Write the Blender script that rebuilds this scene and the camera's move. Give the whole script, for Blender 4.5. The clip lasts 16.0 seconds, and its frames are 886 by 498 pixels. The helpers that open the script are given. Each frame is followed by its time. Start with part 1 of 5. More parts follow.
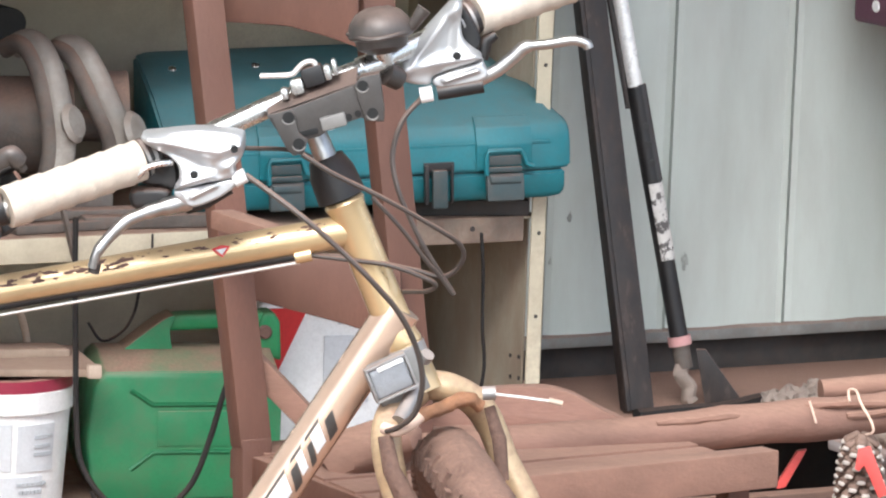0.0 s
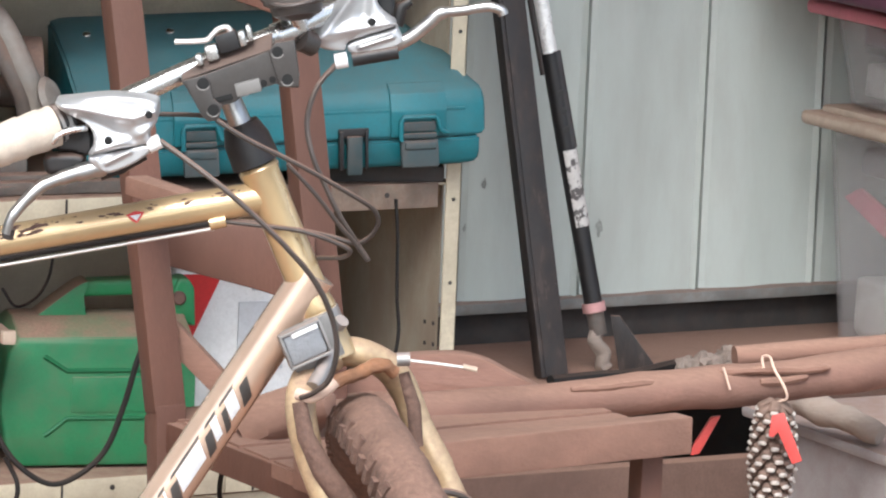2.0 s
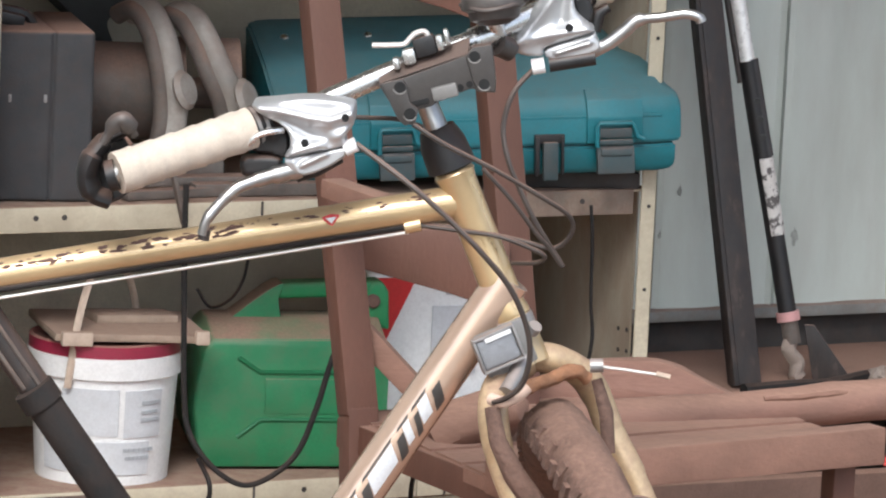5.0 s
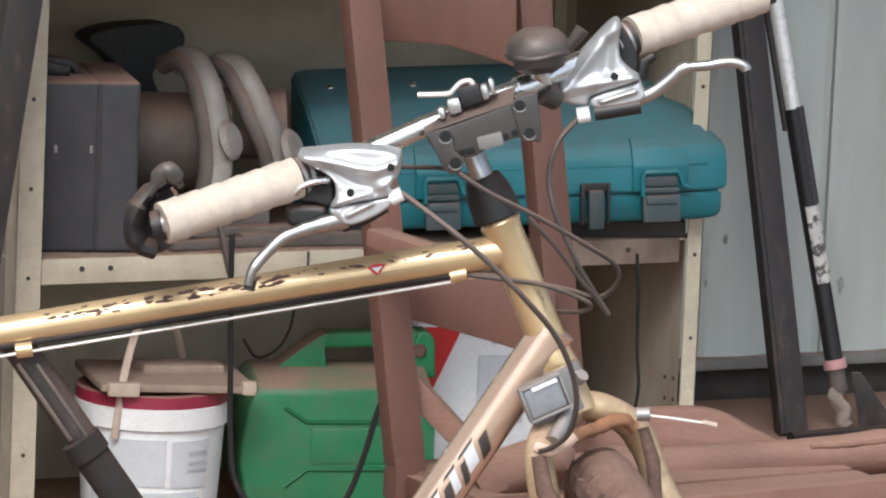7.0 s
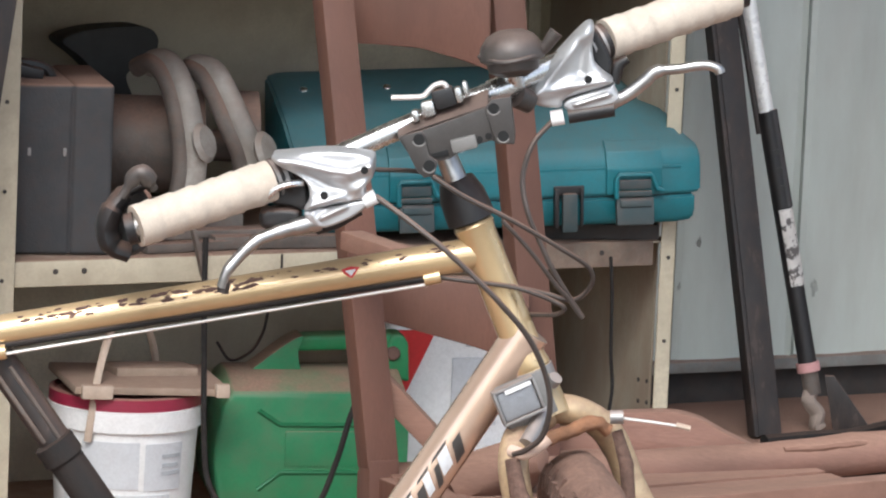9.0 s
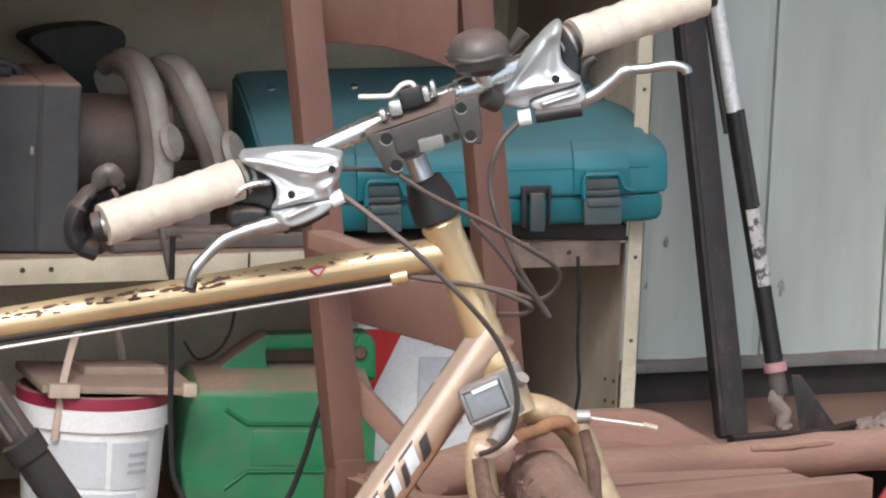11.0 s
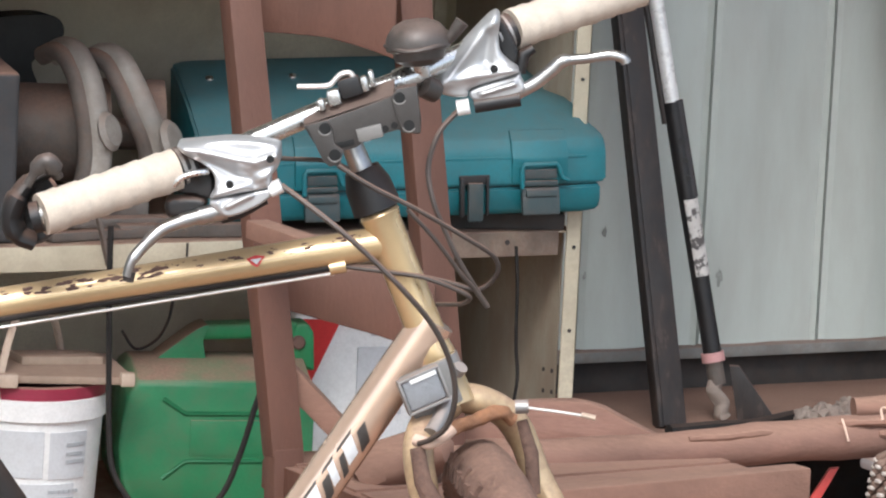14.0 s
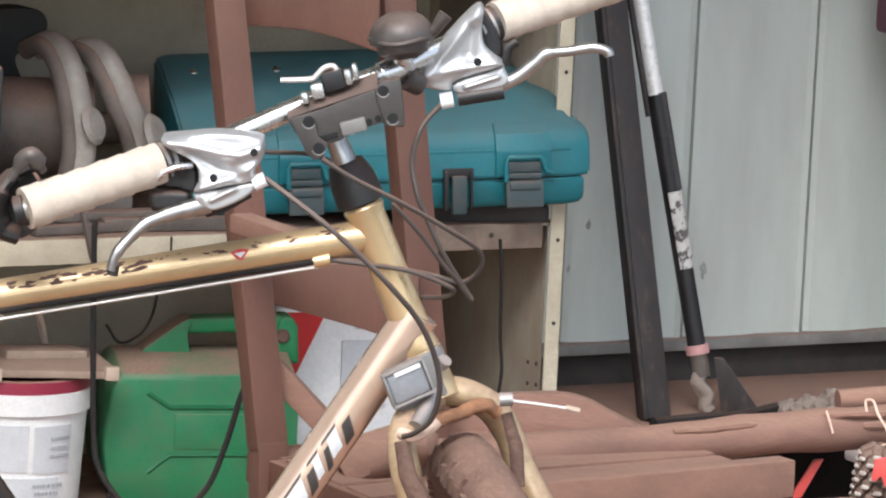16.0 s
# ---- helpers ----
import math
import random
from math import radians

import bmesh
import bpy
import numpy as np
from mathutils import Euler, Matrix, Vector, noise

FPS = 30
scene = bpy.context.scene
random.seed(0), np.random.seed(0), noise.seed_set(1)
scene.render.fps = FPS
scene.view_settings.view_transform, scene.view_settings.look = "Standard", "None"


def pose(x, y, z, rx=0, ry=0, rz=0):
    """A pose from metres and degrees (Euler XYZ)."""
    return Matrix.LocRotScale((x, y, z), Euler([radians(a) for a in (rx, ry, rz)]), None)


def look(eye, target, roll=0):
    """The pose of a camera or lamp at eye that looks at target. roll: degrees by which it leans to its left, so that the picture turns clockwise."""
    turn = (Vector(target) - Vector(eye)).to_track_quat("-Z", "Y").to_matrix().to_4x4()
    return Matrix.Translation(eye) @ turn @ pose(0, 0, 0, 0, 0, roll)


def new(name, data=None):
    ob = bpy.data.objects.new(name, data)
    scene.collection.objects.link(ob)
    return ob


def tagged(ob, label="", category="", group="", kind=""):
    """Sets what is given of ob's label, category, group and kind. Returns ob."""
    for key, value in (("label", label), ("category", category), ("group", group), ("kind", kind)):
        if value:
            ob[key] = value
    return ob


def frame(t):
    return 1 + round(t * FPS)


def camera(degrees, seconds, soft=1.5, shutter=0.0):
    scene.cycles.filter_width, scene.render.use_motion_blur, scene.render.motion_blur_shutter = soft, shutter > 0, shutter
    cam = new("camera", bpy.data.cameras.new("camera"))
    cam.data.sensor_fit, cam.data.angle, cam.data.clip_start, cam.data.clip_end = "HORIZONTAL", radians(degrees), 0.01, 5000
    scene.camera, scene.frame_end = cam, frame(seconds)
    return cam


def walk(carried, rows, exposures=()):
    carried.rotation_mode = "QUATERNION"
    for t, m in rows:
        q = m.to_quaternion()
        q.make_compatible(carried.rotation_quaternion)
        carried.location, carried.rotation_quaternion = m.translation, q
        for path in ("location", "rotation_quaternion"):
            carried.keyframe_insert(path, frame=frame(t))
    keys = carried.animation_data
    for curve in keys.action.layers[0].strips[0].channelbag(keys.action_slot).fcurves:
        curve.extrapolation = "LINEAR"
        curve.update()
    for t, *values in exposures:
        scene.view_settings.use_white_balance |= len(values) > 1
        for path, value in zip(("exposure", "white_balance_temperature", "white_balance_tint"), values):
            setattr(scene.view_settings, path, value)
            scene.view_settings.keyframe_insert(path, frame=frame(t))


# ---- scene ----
# The eye stands still on dirt outside an open shed and turns with a long lens.
cam = camera(10.0, 16.0, soft=2.1)
EYE = (0.0, 0.0, 1.70)
ROWS = [  # seconds, pitch, roll, yaw in degrees
    (0.0, -9.050, -2.100, 0.000),
    (0.5, -9.112, -2.209, 0.075),
    (1.0, -9.188, -2.236, 0.075),
    (1.5, -9.403, -2.279, -0.269),
    (2.0, -9.395, -2.330, -0.943),
    (2.5, -9.505, -2.682, -0.391),
    (3.0, -9.989, -2.674, 1.112),
    (3.5, -9.967, -2.652, 1.631),
    (4.0, -10.031, -2.698, 1.559),
    (4.5, -9.479, -2.758, 1.432),
    (4.7, -9.453, -2.739, 1.328),
    (6.8, -8.958, -2.440, 1.853),
    (7.0, -8.899, -2.421, 1.834),
    (7.5, -8.837, -2.507, 1.599),
    (8.0, -8.713, -2.433, 1.530),
    (8.5, -8.845, -2.430, 1.441),
    (8.7, -8.852, -2.496, 1.550),
    (10.8, -8.884, -2.625, 1.235),
    (11.0, -8.846, -2.651, 1.192),
    (11.5, -8.852, -2.664, 1.349),
    (12.0, -9.002, -2.696, 1.366),
    (12.5, -8.893, -2.670, 1.431),
    (13.0, -8.856, -2.693, 1.264),
    (13.5, -8.838, -2.725, 0.826),
    (14.0, -8.928, -2.804, 0.509),
    (14.5, -9.041, -2.760, 0.617),
    (15.0, -8.971, -2.729, 0.366),
    (15.5, -9.117, -2.713, 0.169),
    (16.0, -8.997, -2.689, 0.308),
]
walk(cam, [(t, pose(*EYE, 90 + p, r, y)) for t, p, r, y in ROWS], exposures=[(t, e, 6150, 8) for t, e in ((0.0, 1.31), (2.0, 1.14), (3.5, 1.02), (4.5, 0.92), (7.0, 0.75), (8.5, 0.84), (11.0, 0.84), (12.5, 0.77), (14.0, 0.90), (16.0, 0.94))])

# ---- light: overcast sky through the shed's open front ----
SUN_EL, SUN_AZ = 50.0, 193.0
world = bpy.data.worlds.new("sky")
scene.world = world
world.use_nodes = True
sky = world.node_tree.nodes.new("ShaderNodeTexSky")
sky.sky_type, sky.sun_disc = "NISHITA", False
sky.sun_elevation, sky.sun_rotation = radians(SUN_EL), radians(SUN_AZ)
sky.dust_density, sky.air_density = 3.0, 1.0
haze = world.node_tree.nodes.new("ShaderNodeHueSaturation")  # an overcast, nearly grey sky
haze.inputs["Saturation"].default_value = 0.6
world.node_tree.links.new(sky.outputs[0], haze.inputs["Color"])
world.node_tree.links.new(haze.outputs[0], world.node_tree.nodes["Background"].inputs[0])
world.node_tree.nodes["Background"].inputs[1].default_value = 0.138
sun = new("sun", bpy.data.lights.new("sun", "SUN"))
sun.data.energy, sun.data.angle, sun.data.color = 1.85, radians(30), (1.0, 0.985, 0.95)
az, el = radians(SUN_AZ), radians(SUN_EL)
sun.matrix_world = look((0, 0, 20), Vector((0, 0, 20)) - Vector((math.sin(az) * math.cos(el), math.cos(az) * math.cos(el), math.sin(el))))


# ---- materials ----
DUST = (0.235, 0.137, 0.100)


def mat(name, col, rough=0.6, metal=0.0, dust=0.0, vary=0.25, scale=9.0, stretch=(1, 1, 1), bump=0.15, fine=260.0,
        second=None, amount=0.5, coat=0.0, spec=0.5, dust_side=0.0, alpha=1.0, grain=0.30):
    """A surface with large blotches, fine grain and red dust that lies on upward faces."""
    m = bpy.data.materials.new(name)
    m.use_nodes = True
    nt = m.node_tree
    N, K = nt.nodes, nt.links.new
    b = N["Principled BSDF"]
    tc, mp = N.new("ShaderNodeTexCoord"), N.new("ShaderNodeMapping")
    mp.inputs["Scale"].default_value = stretch
    K(tc.outputs["Object"], mp.inputs["Vector"])

    def tex(s, detail, rgh=0.6):
        n = N.new("ShaderNodeTexNoise")
        n.inputs["Scale"].default_value, n.inputs["Detail"].default_value, n.inputs["Roughness"].default_value = s, detail, rgh
        K(mp.outputs[0], n.inputs["Vector"])
        return n.outputs["Fac"]

    def ramp(sock, lo, hi):
        r = N.new("ShaderNodeMapRange")
        r.interpolation_type = "SMOOTHSTEP"
        r.inputs["From Min"].default_value, r.inputs["From Max"].default_value = lo, hi
        K(sock, r.inputs["Value"])
        return r.outputs["Result"]

    def mul(a, c):
        n = N.new("ShaderNodeMath")
        n.operation, n.use_clamp = "MULTIPLY", True
        K(a, n.inputs[0])
        if isinstance(c, float):
            n.inputs[1].default_value = c
        else:
            K(c, n.inputs[1])
        return n.outputs[0]

    def mix(fac, a, c):
        n = N.new("ShaderNodeMix")
        n.data_type = "RGBA"
        for k, v in ((0, fac), (6, a), (7, c)):
            if isinstance(v, (tuple, list)):
                n.inputs[k].default_value = (*v, 1)
            elif isinstance(v, float):
                n.inputs[k].default_value = v
            else:
                K(v, n.inputs[k])
        return n.outputs[2]

    big, mid, small = tex(scale, 5), tex(scale * 5.3, 6), tex(fine, 3)
    dark = tuple(c * (1 - vary) for c in col)
    light = tuple(min(1, c * (1 + vary * 0.7)) for c in col)
    c = mix(ramp(big, 0.3, 0.7), dark, light)
    c = mix(mul(ramp(mid, 0.45, 0.75), 0.35 * min(1.0, vary * 3)), c, tuple(v * 0.62 for v in col))
    if metal < 0.3:
        c = mix(mul(ramp(small, 0.38, 0.66), grain), c, tuple(v * 0.74 for v in col))
    if second:
        c = mix(mul(ramp(mid, 0.60 - 0.25 * amount, 0.66 - 0.2 * amount), 0.9), c, second)
    rg = N.new("ShaderNodeMapRange")
    rg.inputs["To Min"].default_value, rg.inputs["To Max"].default_value = max(0.05, rough - (0.12 if metal < 0.3 else 0.025)), min(1, rough + (0.14 if metal < 0.3 else 0.03))
    K(mid, rg.inputs["Value"])
    rsock = rg.outputs["Result"]
    if dust or dust_side:
        g, sx = N.new("ShaderNodeNewGeometry"), N.new("ShaderNodeSeparateXYZ")
        K(g.outputs["Normal"], sx.inputs[0])
        up = ramp(sx.outputs["Z"], 0.15, 0.85)
        f = mul(up, float(dust))
        f = mul(f, ramp(big, 0.12, 0.5))
        if dust_side:
            a = N.new("ShaderNodeMath")
            a.operation, a.use_clamp = "ADD", True
            K(f, a.inputs[0])
            K(mul(ramp(mid, 0.35, 0.7), float(dust_side)), a.inputs[1])
            f = a.outputs[0]
        tint = mix(ramp(small, 0.3, 0.7), DUST, tuple(v * 1.25 for v in DUST))
        c = mix(f, c, tint)
        r2 = N.new("ShaderNodeMix")
        K(f, r2.inputs[0])
        K(rsock, r2.inputs[2])
        r2.inputs[3].default_value = 0.95
        rsock = r2.outputs[0]
        if metal:
            inv = N.new("ShaderNodeMath")
            inv.operation, inv.inputs[0].default_value = "SUBTRACT", metal
            inv.use_clamp = True
            K(f, inv.inputs[1])
            K(inv.outputs[0], b.inputs["Metallic"])
    K(c, b.inputs["Base Color"])
    K(rsock, b.inputs["Roughness"])
    if metal and not (dust or dust_side):
        b.inputs["Metallic"].default_value = metal
    b.inputs["Coat Weight"].default_value, b.inputs["Specular IOR Level"].default_value = coat, spec
    b.inputs["Alpha"].default_value = alpha
    bp = N.new("ShaderNodeBump")
    bp.inputs["Strength"].default_value, bp.inputs["Distance"].default_value = bump, 0.004
    hs = N.new("ShaderNodeMath")
    K(mid, hs.inputs[0])
    K(mul(small, 0.5), hs.inputs[1])
    K(hs.outputs[0], bp.inputs["Height"])
    K(bp.outputs[0], b.inputs["Normal"])
    return m


M_DIRT = mat("red dirt", (0.30, 0.16, 0.105), 0.95, vary=0.3, scale=2.5, bump=0.6, fine=90)
M_YARD = mat("pale gravelly yard", (0.20, 0.18, 0.16), 0.95, vary=0.2, scale=1.5, bump=0.5, fine=60)
M_SHEET = mat("painted steel sheeting", (0.555, 0.600, 0.560), 0.5, vary=0.12, scale=3.0, stretch=(1, 1, 0.25), bump=0.02, dust_side=0.10, grain=0.06)
M_FLASH = mat("grey flashing", (0.22, 0.22, 0.21), 0.6, vary=0.3, dust=0.5, dust_side=0.2)
# near-black that paints the shade of gaps, holes and recesses
M_VOID = mat("dark shade of gaps and holes", (0.045, 0.042, 0.04), 0.8, vary=0.4, dust_side=0.08)
M_LEDGE = mat("dusty concrete ledge", (0.145, 0.086, 0.066), 0.95, vary=0.3, scale=6, dust=0.8, bump=0.5)
M_CREAM = mat("cream enamelled steel", (0.56, 0.50, 0.37), 0.5, vary=0.16, scale=7, dust=0.85, dust_side=0.16, bump=0.08)
# cream steel darkened by grime and by interior shade put into its colour
M_PANEL_SHADE = mat("grimy, shaded cream side panel", (0.32, 0.275, 0.21), 0.6, vary=0.22, scale=5, stretch=(1, 1, 0.4), dust_side=0.28, bump=0.08)
M_BACK = mat("grimy shelf back", (0.60, 0.535, 0.41), 0.7, vary=0.2, scale=3.0, dust=0.4, dust_side=0.15, bump=0.05)
M_WOOD = mat("brown-painted wood", (0.140, 0.063, 0.043), 0.6, vary=0.28, scale=7, stretch=(1, 1, 0.4), dust=0.75, dust_side=0.08, bump=0.25)
M_PLANK = mat("dusty raw timber", (0.255, 0.138, 0.100), 0.85, vary=0.3, scale=8, stretch=(0.3, 1, 1), dust=0.8, dust_side=0.25, bump=0.4)
M_POLE = mat("brown timber pole", (0.225, 0.120, 0.090), 0.75, vary=0.35, scale=9, stretch=(0.25, 1, 1), dust=0.6, dust_side=0.2, bump=0.35)
M_TEAL = mat("teal moulded plastic", (0.010, 0.150, 0.180), 0.42, vary=0.16, scale=8, dust=0.20, dust_side=0.05, bump=0.05)
M_TEALD = mat("dark teal latch plastic", (0.035, 0.060, 0.065), 0.5, vary=0.2, dust=0.7, dust_side=0.12, bump=0.08)
M_GREYCASE = mat("charcoal textured plastic", (0.045, 0.047, 0.050), 0.6, vary=0.25, scale=10, dust=1.0, dust_side=0.07, bump=0.3, fine=420)
M_BLACK = mat("black plastic", (0.014, 0.014, 0.015), 0.45, vary=0.3, dust=0.3, dust_side=0.03, bump=0.1)
M_RUBBER = mat("black rubber", (0.016, 0.015, 0.0145), 0.8, vary=0.35, dust=0.12, dust_side=0.04, bump=0.35, spec=0.35)
M_CABLE = mat("dark cable housing", (0.060, 0.048, 0.042), 0.45, vary=0.3, dust=0.6, bump=0.05)
M_CHROME = mat("polished aluminium", (0.74, 0.735, 0.72), 0.27, metal=1.0, vary=0.04, scale=20, bump=0.0)
M_ALLOY = mat("satin silver casting", (0.53, 0.53, 0.535), 0.40, metal=0.6, vary=0.05, scale=18, bump=0.0)
M_BLADE = mat("tarnished aluminium blade", (0.50, 0.49, 0.48), 0.3, metal=1.0, vary=0.15, scale=30, dust_side=0.06, bump=0.03)
M_STEM = mat("dull grey painted alloy", (0.058, 0.053, 0.050), 0.42, metal=0.2, vary=0.2, scale=25, dust=0.3, dust_side=0.02, bump=0.1)
M_STEEL = mat("worn steel", (0.38, 0.37, 0.36), 0.45, metal=0.8, vary=0.2, dust=0.4, dust_side=0.12, bump=0.1)
M_GOLD = mat("gold metallic paint", (0.63, 0.46, 0.255), 0.26, metal=0.6, vary=0.10, scale=10, dust=0.24, coat=0.5, bump=0.04)
M_ROSE = mat("rose-champagne metallic paint", (0.70, 0.51, 0.39), 0.22, metal=0.6, vary=0.10, scale=10, dust=0.12, coat=0.8, bump=0.04)
M_FLAKE = mat("exposed rusty primer", (0.10, 0.055, 0.045), 0.85, vary=0.35, dust_side=0.3, bump=0.4)
M_RUST = mat("rusted steel", (0.27, 0.125, 0.062), 0.9, vary=0.4, scale=30, dust_side=0.25, bump=0.5)
M_TAPE = mat("cream cloth tape", (0.60, 0.51, 0.42), 0.85, vary=0.10, scale=30, dust_side=0.03, bump=0.35, fine=600)
M_MATT = mat("matt black vinyl", (0.030, 0.030, 0.029), 0.6, vary=0.3, bump=0.1)
M_HOLE = mat("dark bolt recess", (0.006, 0.006, 0.006), 0.8, vary=0.2, bump=0.0)
M_BELL = mat("dull dark bell steel", (0.085, 0.075, 0.070), 0.42, metal=0.4, vary=0.25, scale=40, dust=0.25, dust_side=0.05, bump=0.1)
M_MUD = mat("mud-caked tyre rubber", (0.115, 0.066, 0.050), 0.95, vary=0.25, scale=25, dust=0.4, dust_side=0.3, bump=0.8, fine=180)
M_GREEN = mat("green moulded plastic", (0.026, 0.205, 0.086), 0.42, vary=0.16, scale=8, dust=0.85, dust_side=0.12, bump=0.06)
M_GREEN2 = mat("clean green plastic edge", (0.008, 0.13, 0.045), 0.4, vary=0.1, bump=0.02)
M_GREEN3 = mat("rubbed green plastic", (0.014, 0.20, 0.070), 0.4, vary=0.15, dust=0.2, dust_side=0.06, bump=0.04)
M_WHITE = mat("white plastic", (0.86, 0.86, 0.85), 0.45, vary=0.06, scale=9, dust=0.35, dust_side=0.05, bump=0.04)
M_PAPER = mat("grey printed label", (0.62, 0.64, 0.66), 0.6, vary=0.06, dust_side=0.06, bump=0.03)
M_INK = mat("faded grey print", (0.42, 0.44, 0.46), 0.6, vary=0.15, bump=0.02)
M_MAROON = mat("maroon plastic lid", (0.30, 0.022, 0.055), 0.45, vary=0.15, dust=0.8, dust_side=0.05, bump=0.05)
M_RED = mat("red printed plastic", (0.62, 0.02, 0.022), 0.4, vary=0.08, dust=0.3, bump=0.03)
M_REFL = mat("clear reflector plastic", (0.34, 0.35, 0.37), 0.16, metal=0.4, vary=0.1, scale=60, dust=0.15, bump=0.3, fine=500)
M_IRON = mat("dusty cast iron", (0.115, 0.098, 0.086), 0.65, vary=0.35, scale=14, dust=0.6, dust_side=0.18, bump=0.35)
M_GUARD = mat("dusty grey guard", (0.30, 0.275, 0.245), 0.45, vary=0.35, scale=10, dust=0.35, dust_side=0.12, bump=0.2)
M_POST = mat("black painted steel post", (0.032, 0.028, 0.027), 0.55, vary=0.3, scale=12, stretch=(1, 1, 0.4), dust=0.4, dust_side=0.09, second=(0.05, 0.042, 0.039), amount=0.05, bump=0.2)
M_PINKBAND = mat("faded pink band", (0.62, 0.33, 0.32), 0.7, vary=0.15, dust_side=0.1)
M_STICKER = mat("torn white sticker", (0.60, 0.57, 0.54), 0.7, vary=0.1, scale=15, second=(0.06, 0.05, 0.05), amount=0.35, bump=0.2)
M_TUB = mat("cloudy translucent plastic", (0.62, 0.60, 0.60), 0.3, vary=0.18, scale=7, dust=0.5, dust_side=0.10, bump=0.04, alpha=0.27)
M_TRAY = mat("dusty beige card tray", (0.36, 0.27, 0.205), 0.9, vary=0.2, scale=12, dust=0.5, dust_side=0.12, bump=0.3)
M_PLASTER = mat("pale crumpled wrapping", (0.74, 0.71, 0.68), 0.7, vary=0.3, scale=14, bump=0.3)
M_FORK = mat("dusty gold fork paint", (0.58, 0.43, 0.26), 0.32, metal=0.55, vary=0.15, scale=14, dust=0.4, dust_side=0.42, coat=0.35, bump=0.06)
# chrome whose wide highlight is put in as a near-white colour
M_ROD = mat("plated rod with highlight in its white", (0.90, 0.89, 0.87), 0.28, metal=0.15, vary=0.04, bump=0.0)
# brown grime, darkened further because this edge lies out of the light
M_GRIME_SHADE = mat("grimy, shaded brown shelf edge", (0.235, 0.180, 0.138), 0.75, vary=0.35, scale=16, dust=0.6, dust_side=0.3, bump=0.3)
M_SCUFF = mat("dark scuffed paint", (0.30, 0.31, 0.285), 0.7, vary=0.4, scale=50, bump=0.1)
M_LIP = mat("worn bare hole edge", (0.22, 0.21, 0.20), 0.5, metal=0.2, vary=0.15, bump=0.05)
M_TUBLID = mat("dusty beige lid", (0.53, 0.42, 0.33), 0.6, vary=0.15, dust=0.5, dust_side=0.15, bump=0.08)
M_PINK = mat("pink plastic", (0.68, 0.19, 0.24), 0.5, vary=0.12, dust=0.3, dust_side=0.08)
M_PURPLE = mat("dark plum plastic", (0.12, 0.035, 0.065), 0.5, vary=0.15, dust=0.3)
M_GREYBIN = mat("grey plastic bin", (0.40, 0.365, 0.365), 0.6, vary=0.12, scale=5, dust=0.6, dust_side=0.2, bump=0.08)
M_CONE = mat("pine cone scale", (0.17, 0.11, 0.085), 0.8, vary=0.35, scale=40, dust_side=0.1, bump=0.4)
M_TIP = mat("bleached cone tip", (0.44, 0.39, 0.35), 0.85, vary=0.2, scale=60, bump=0.3)
M_RIBBON = mat("salmon red ribbon", (0.66, 0.085, 0.075), 0.5, vary=0.1, bump=0.08)
M_STRING = mat("pale string", (0.66, 0.48, 0.38), 0.9, vary=0.15, bump=0.3)
M_BONE = mat("bleached driftwood", (0.33, 0.265, 0.225), 0.9, vary=0.25, scale=14, stretch=(0.3, 1, 1), dust_side=0.15, bump=0.4)
M_ROOF = mat("galvanised roof sheet", (0.40, 0.40, 0.38), 0.5, metal=0.3, vary=0.15, scale=3)
M_ZINC = mat("zinc wire", (0.70, 0.66, 0.62), 0.4, metal=0.6, vary=0.1)


# ---- building helpers ----
BASE = {}


def done(bm, name, material, smooth=38):
    """One mesh from a bmesh."""
    bmesh.ops.recalc_face_normals(bm, faces=bm.faces[:])
    me = bpy.data.meshes.new(name)
    bm.to_mesh(me)
    bm.free()
    me.materials.append(material)
    me.polygons.foreach_set("use_smooth", [True] * len(me.polygons))
    me.set_sharp_from_angle(angle=radians(smooth))
    return me


def thing(name, m, label, category, group="", kind=""):
    """An empty at the thing's base; its parts are built in the world and brought into its frame."""
    ob = new(name)
    ob.empty_display_size = 0.05
    ob.matrix_basis = m
    BASE[name if ob.name == name else ob.name] = m
    return tagged(ob, label, category, group, kind)


def part(name, bm, material, parent, label="", smooth=38):
    """One mesh object under a thing or a part; the bmesh is in world metres."""
    m = BASE[parent.name]
    bm.transform(m.inverted())
    ob = new(name, done(bm, name, material, smooth))
    ob.parent = parent
    BASE[ob.name] = m
    return tagged(ob, label) if label else ob


def single(name, bm, material, label, category="", group="", kind="", smooth=38):
    ob = new(name, done(bm, name, material, smooth))
    BASE[ob.name] = Matrix()
    return tagged(ob, label, category, group, kind)


def B():
    return bmesh.new()


def spline(pts, k=8):
    """A smooth run of points through the given ones."""
    p = [Vector(v) for v in pts]
    p = [2 * p[0] - p[1]] + p + [2 * p[-1] - p[-2]]
    out = []
    for i in range(1, len(p) - 2):
        a, b, c, d = p[i - 1:i + 3]
        for j in range(k):
            t = j / k
            out.append(0.5 * ((2 * b) + (c - a) * t + (2 * a - 5 * b + 4 * c - d) * t * t + (3 * b - a - 3 * c + d) * t ** 3))
    return out + [p[-2]]


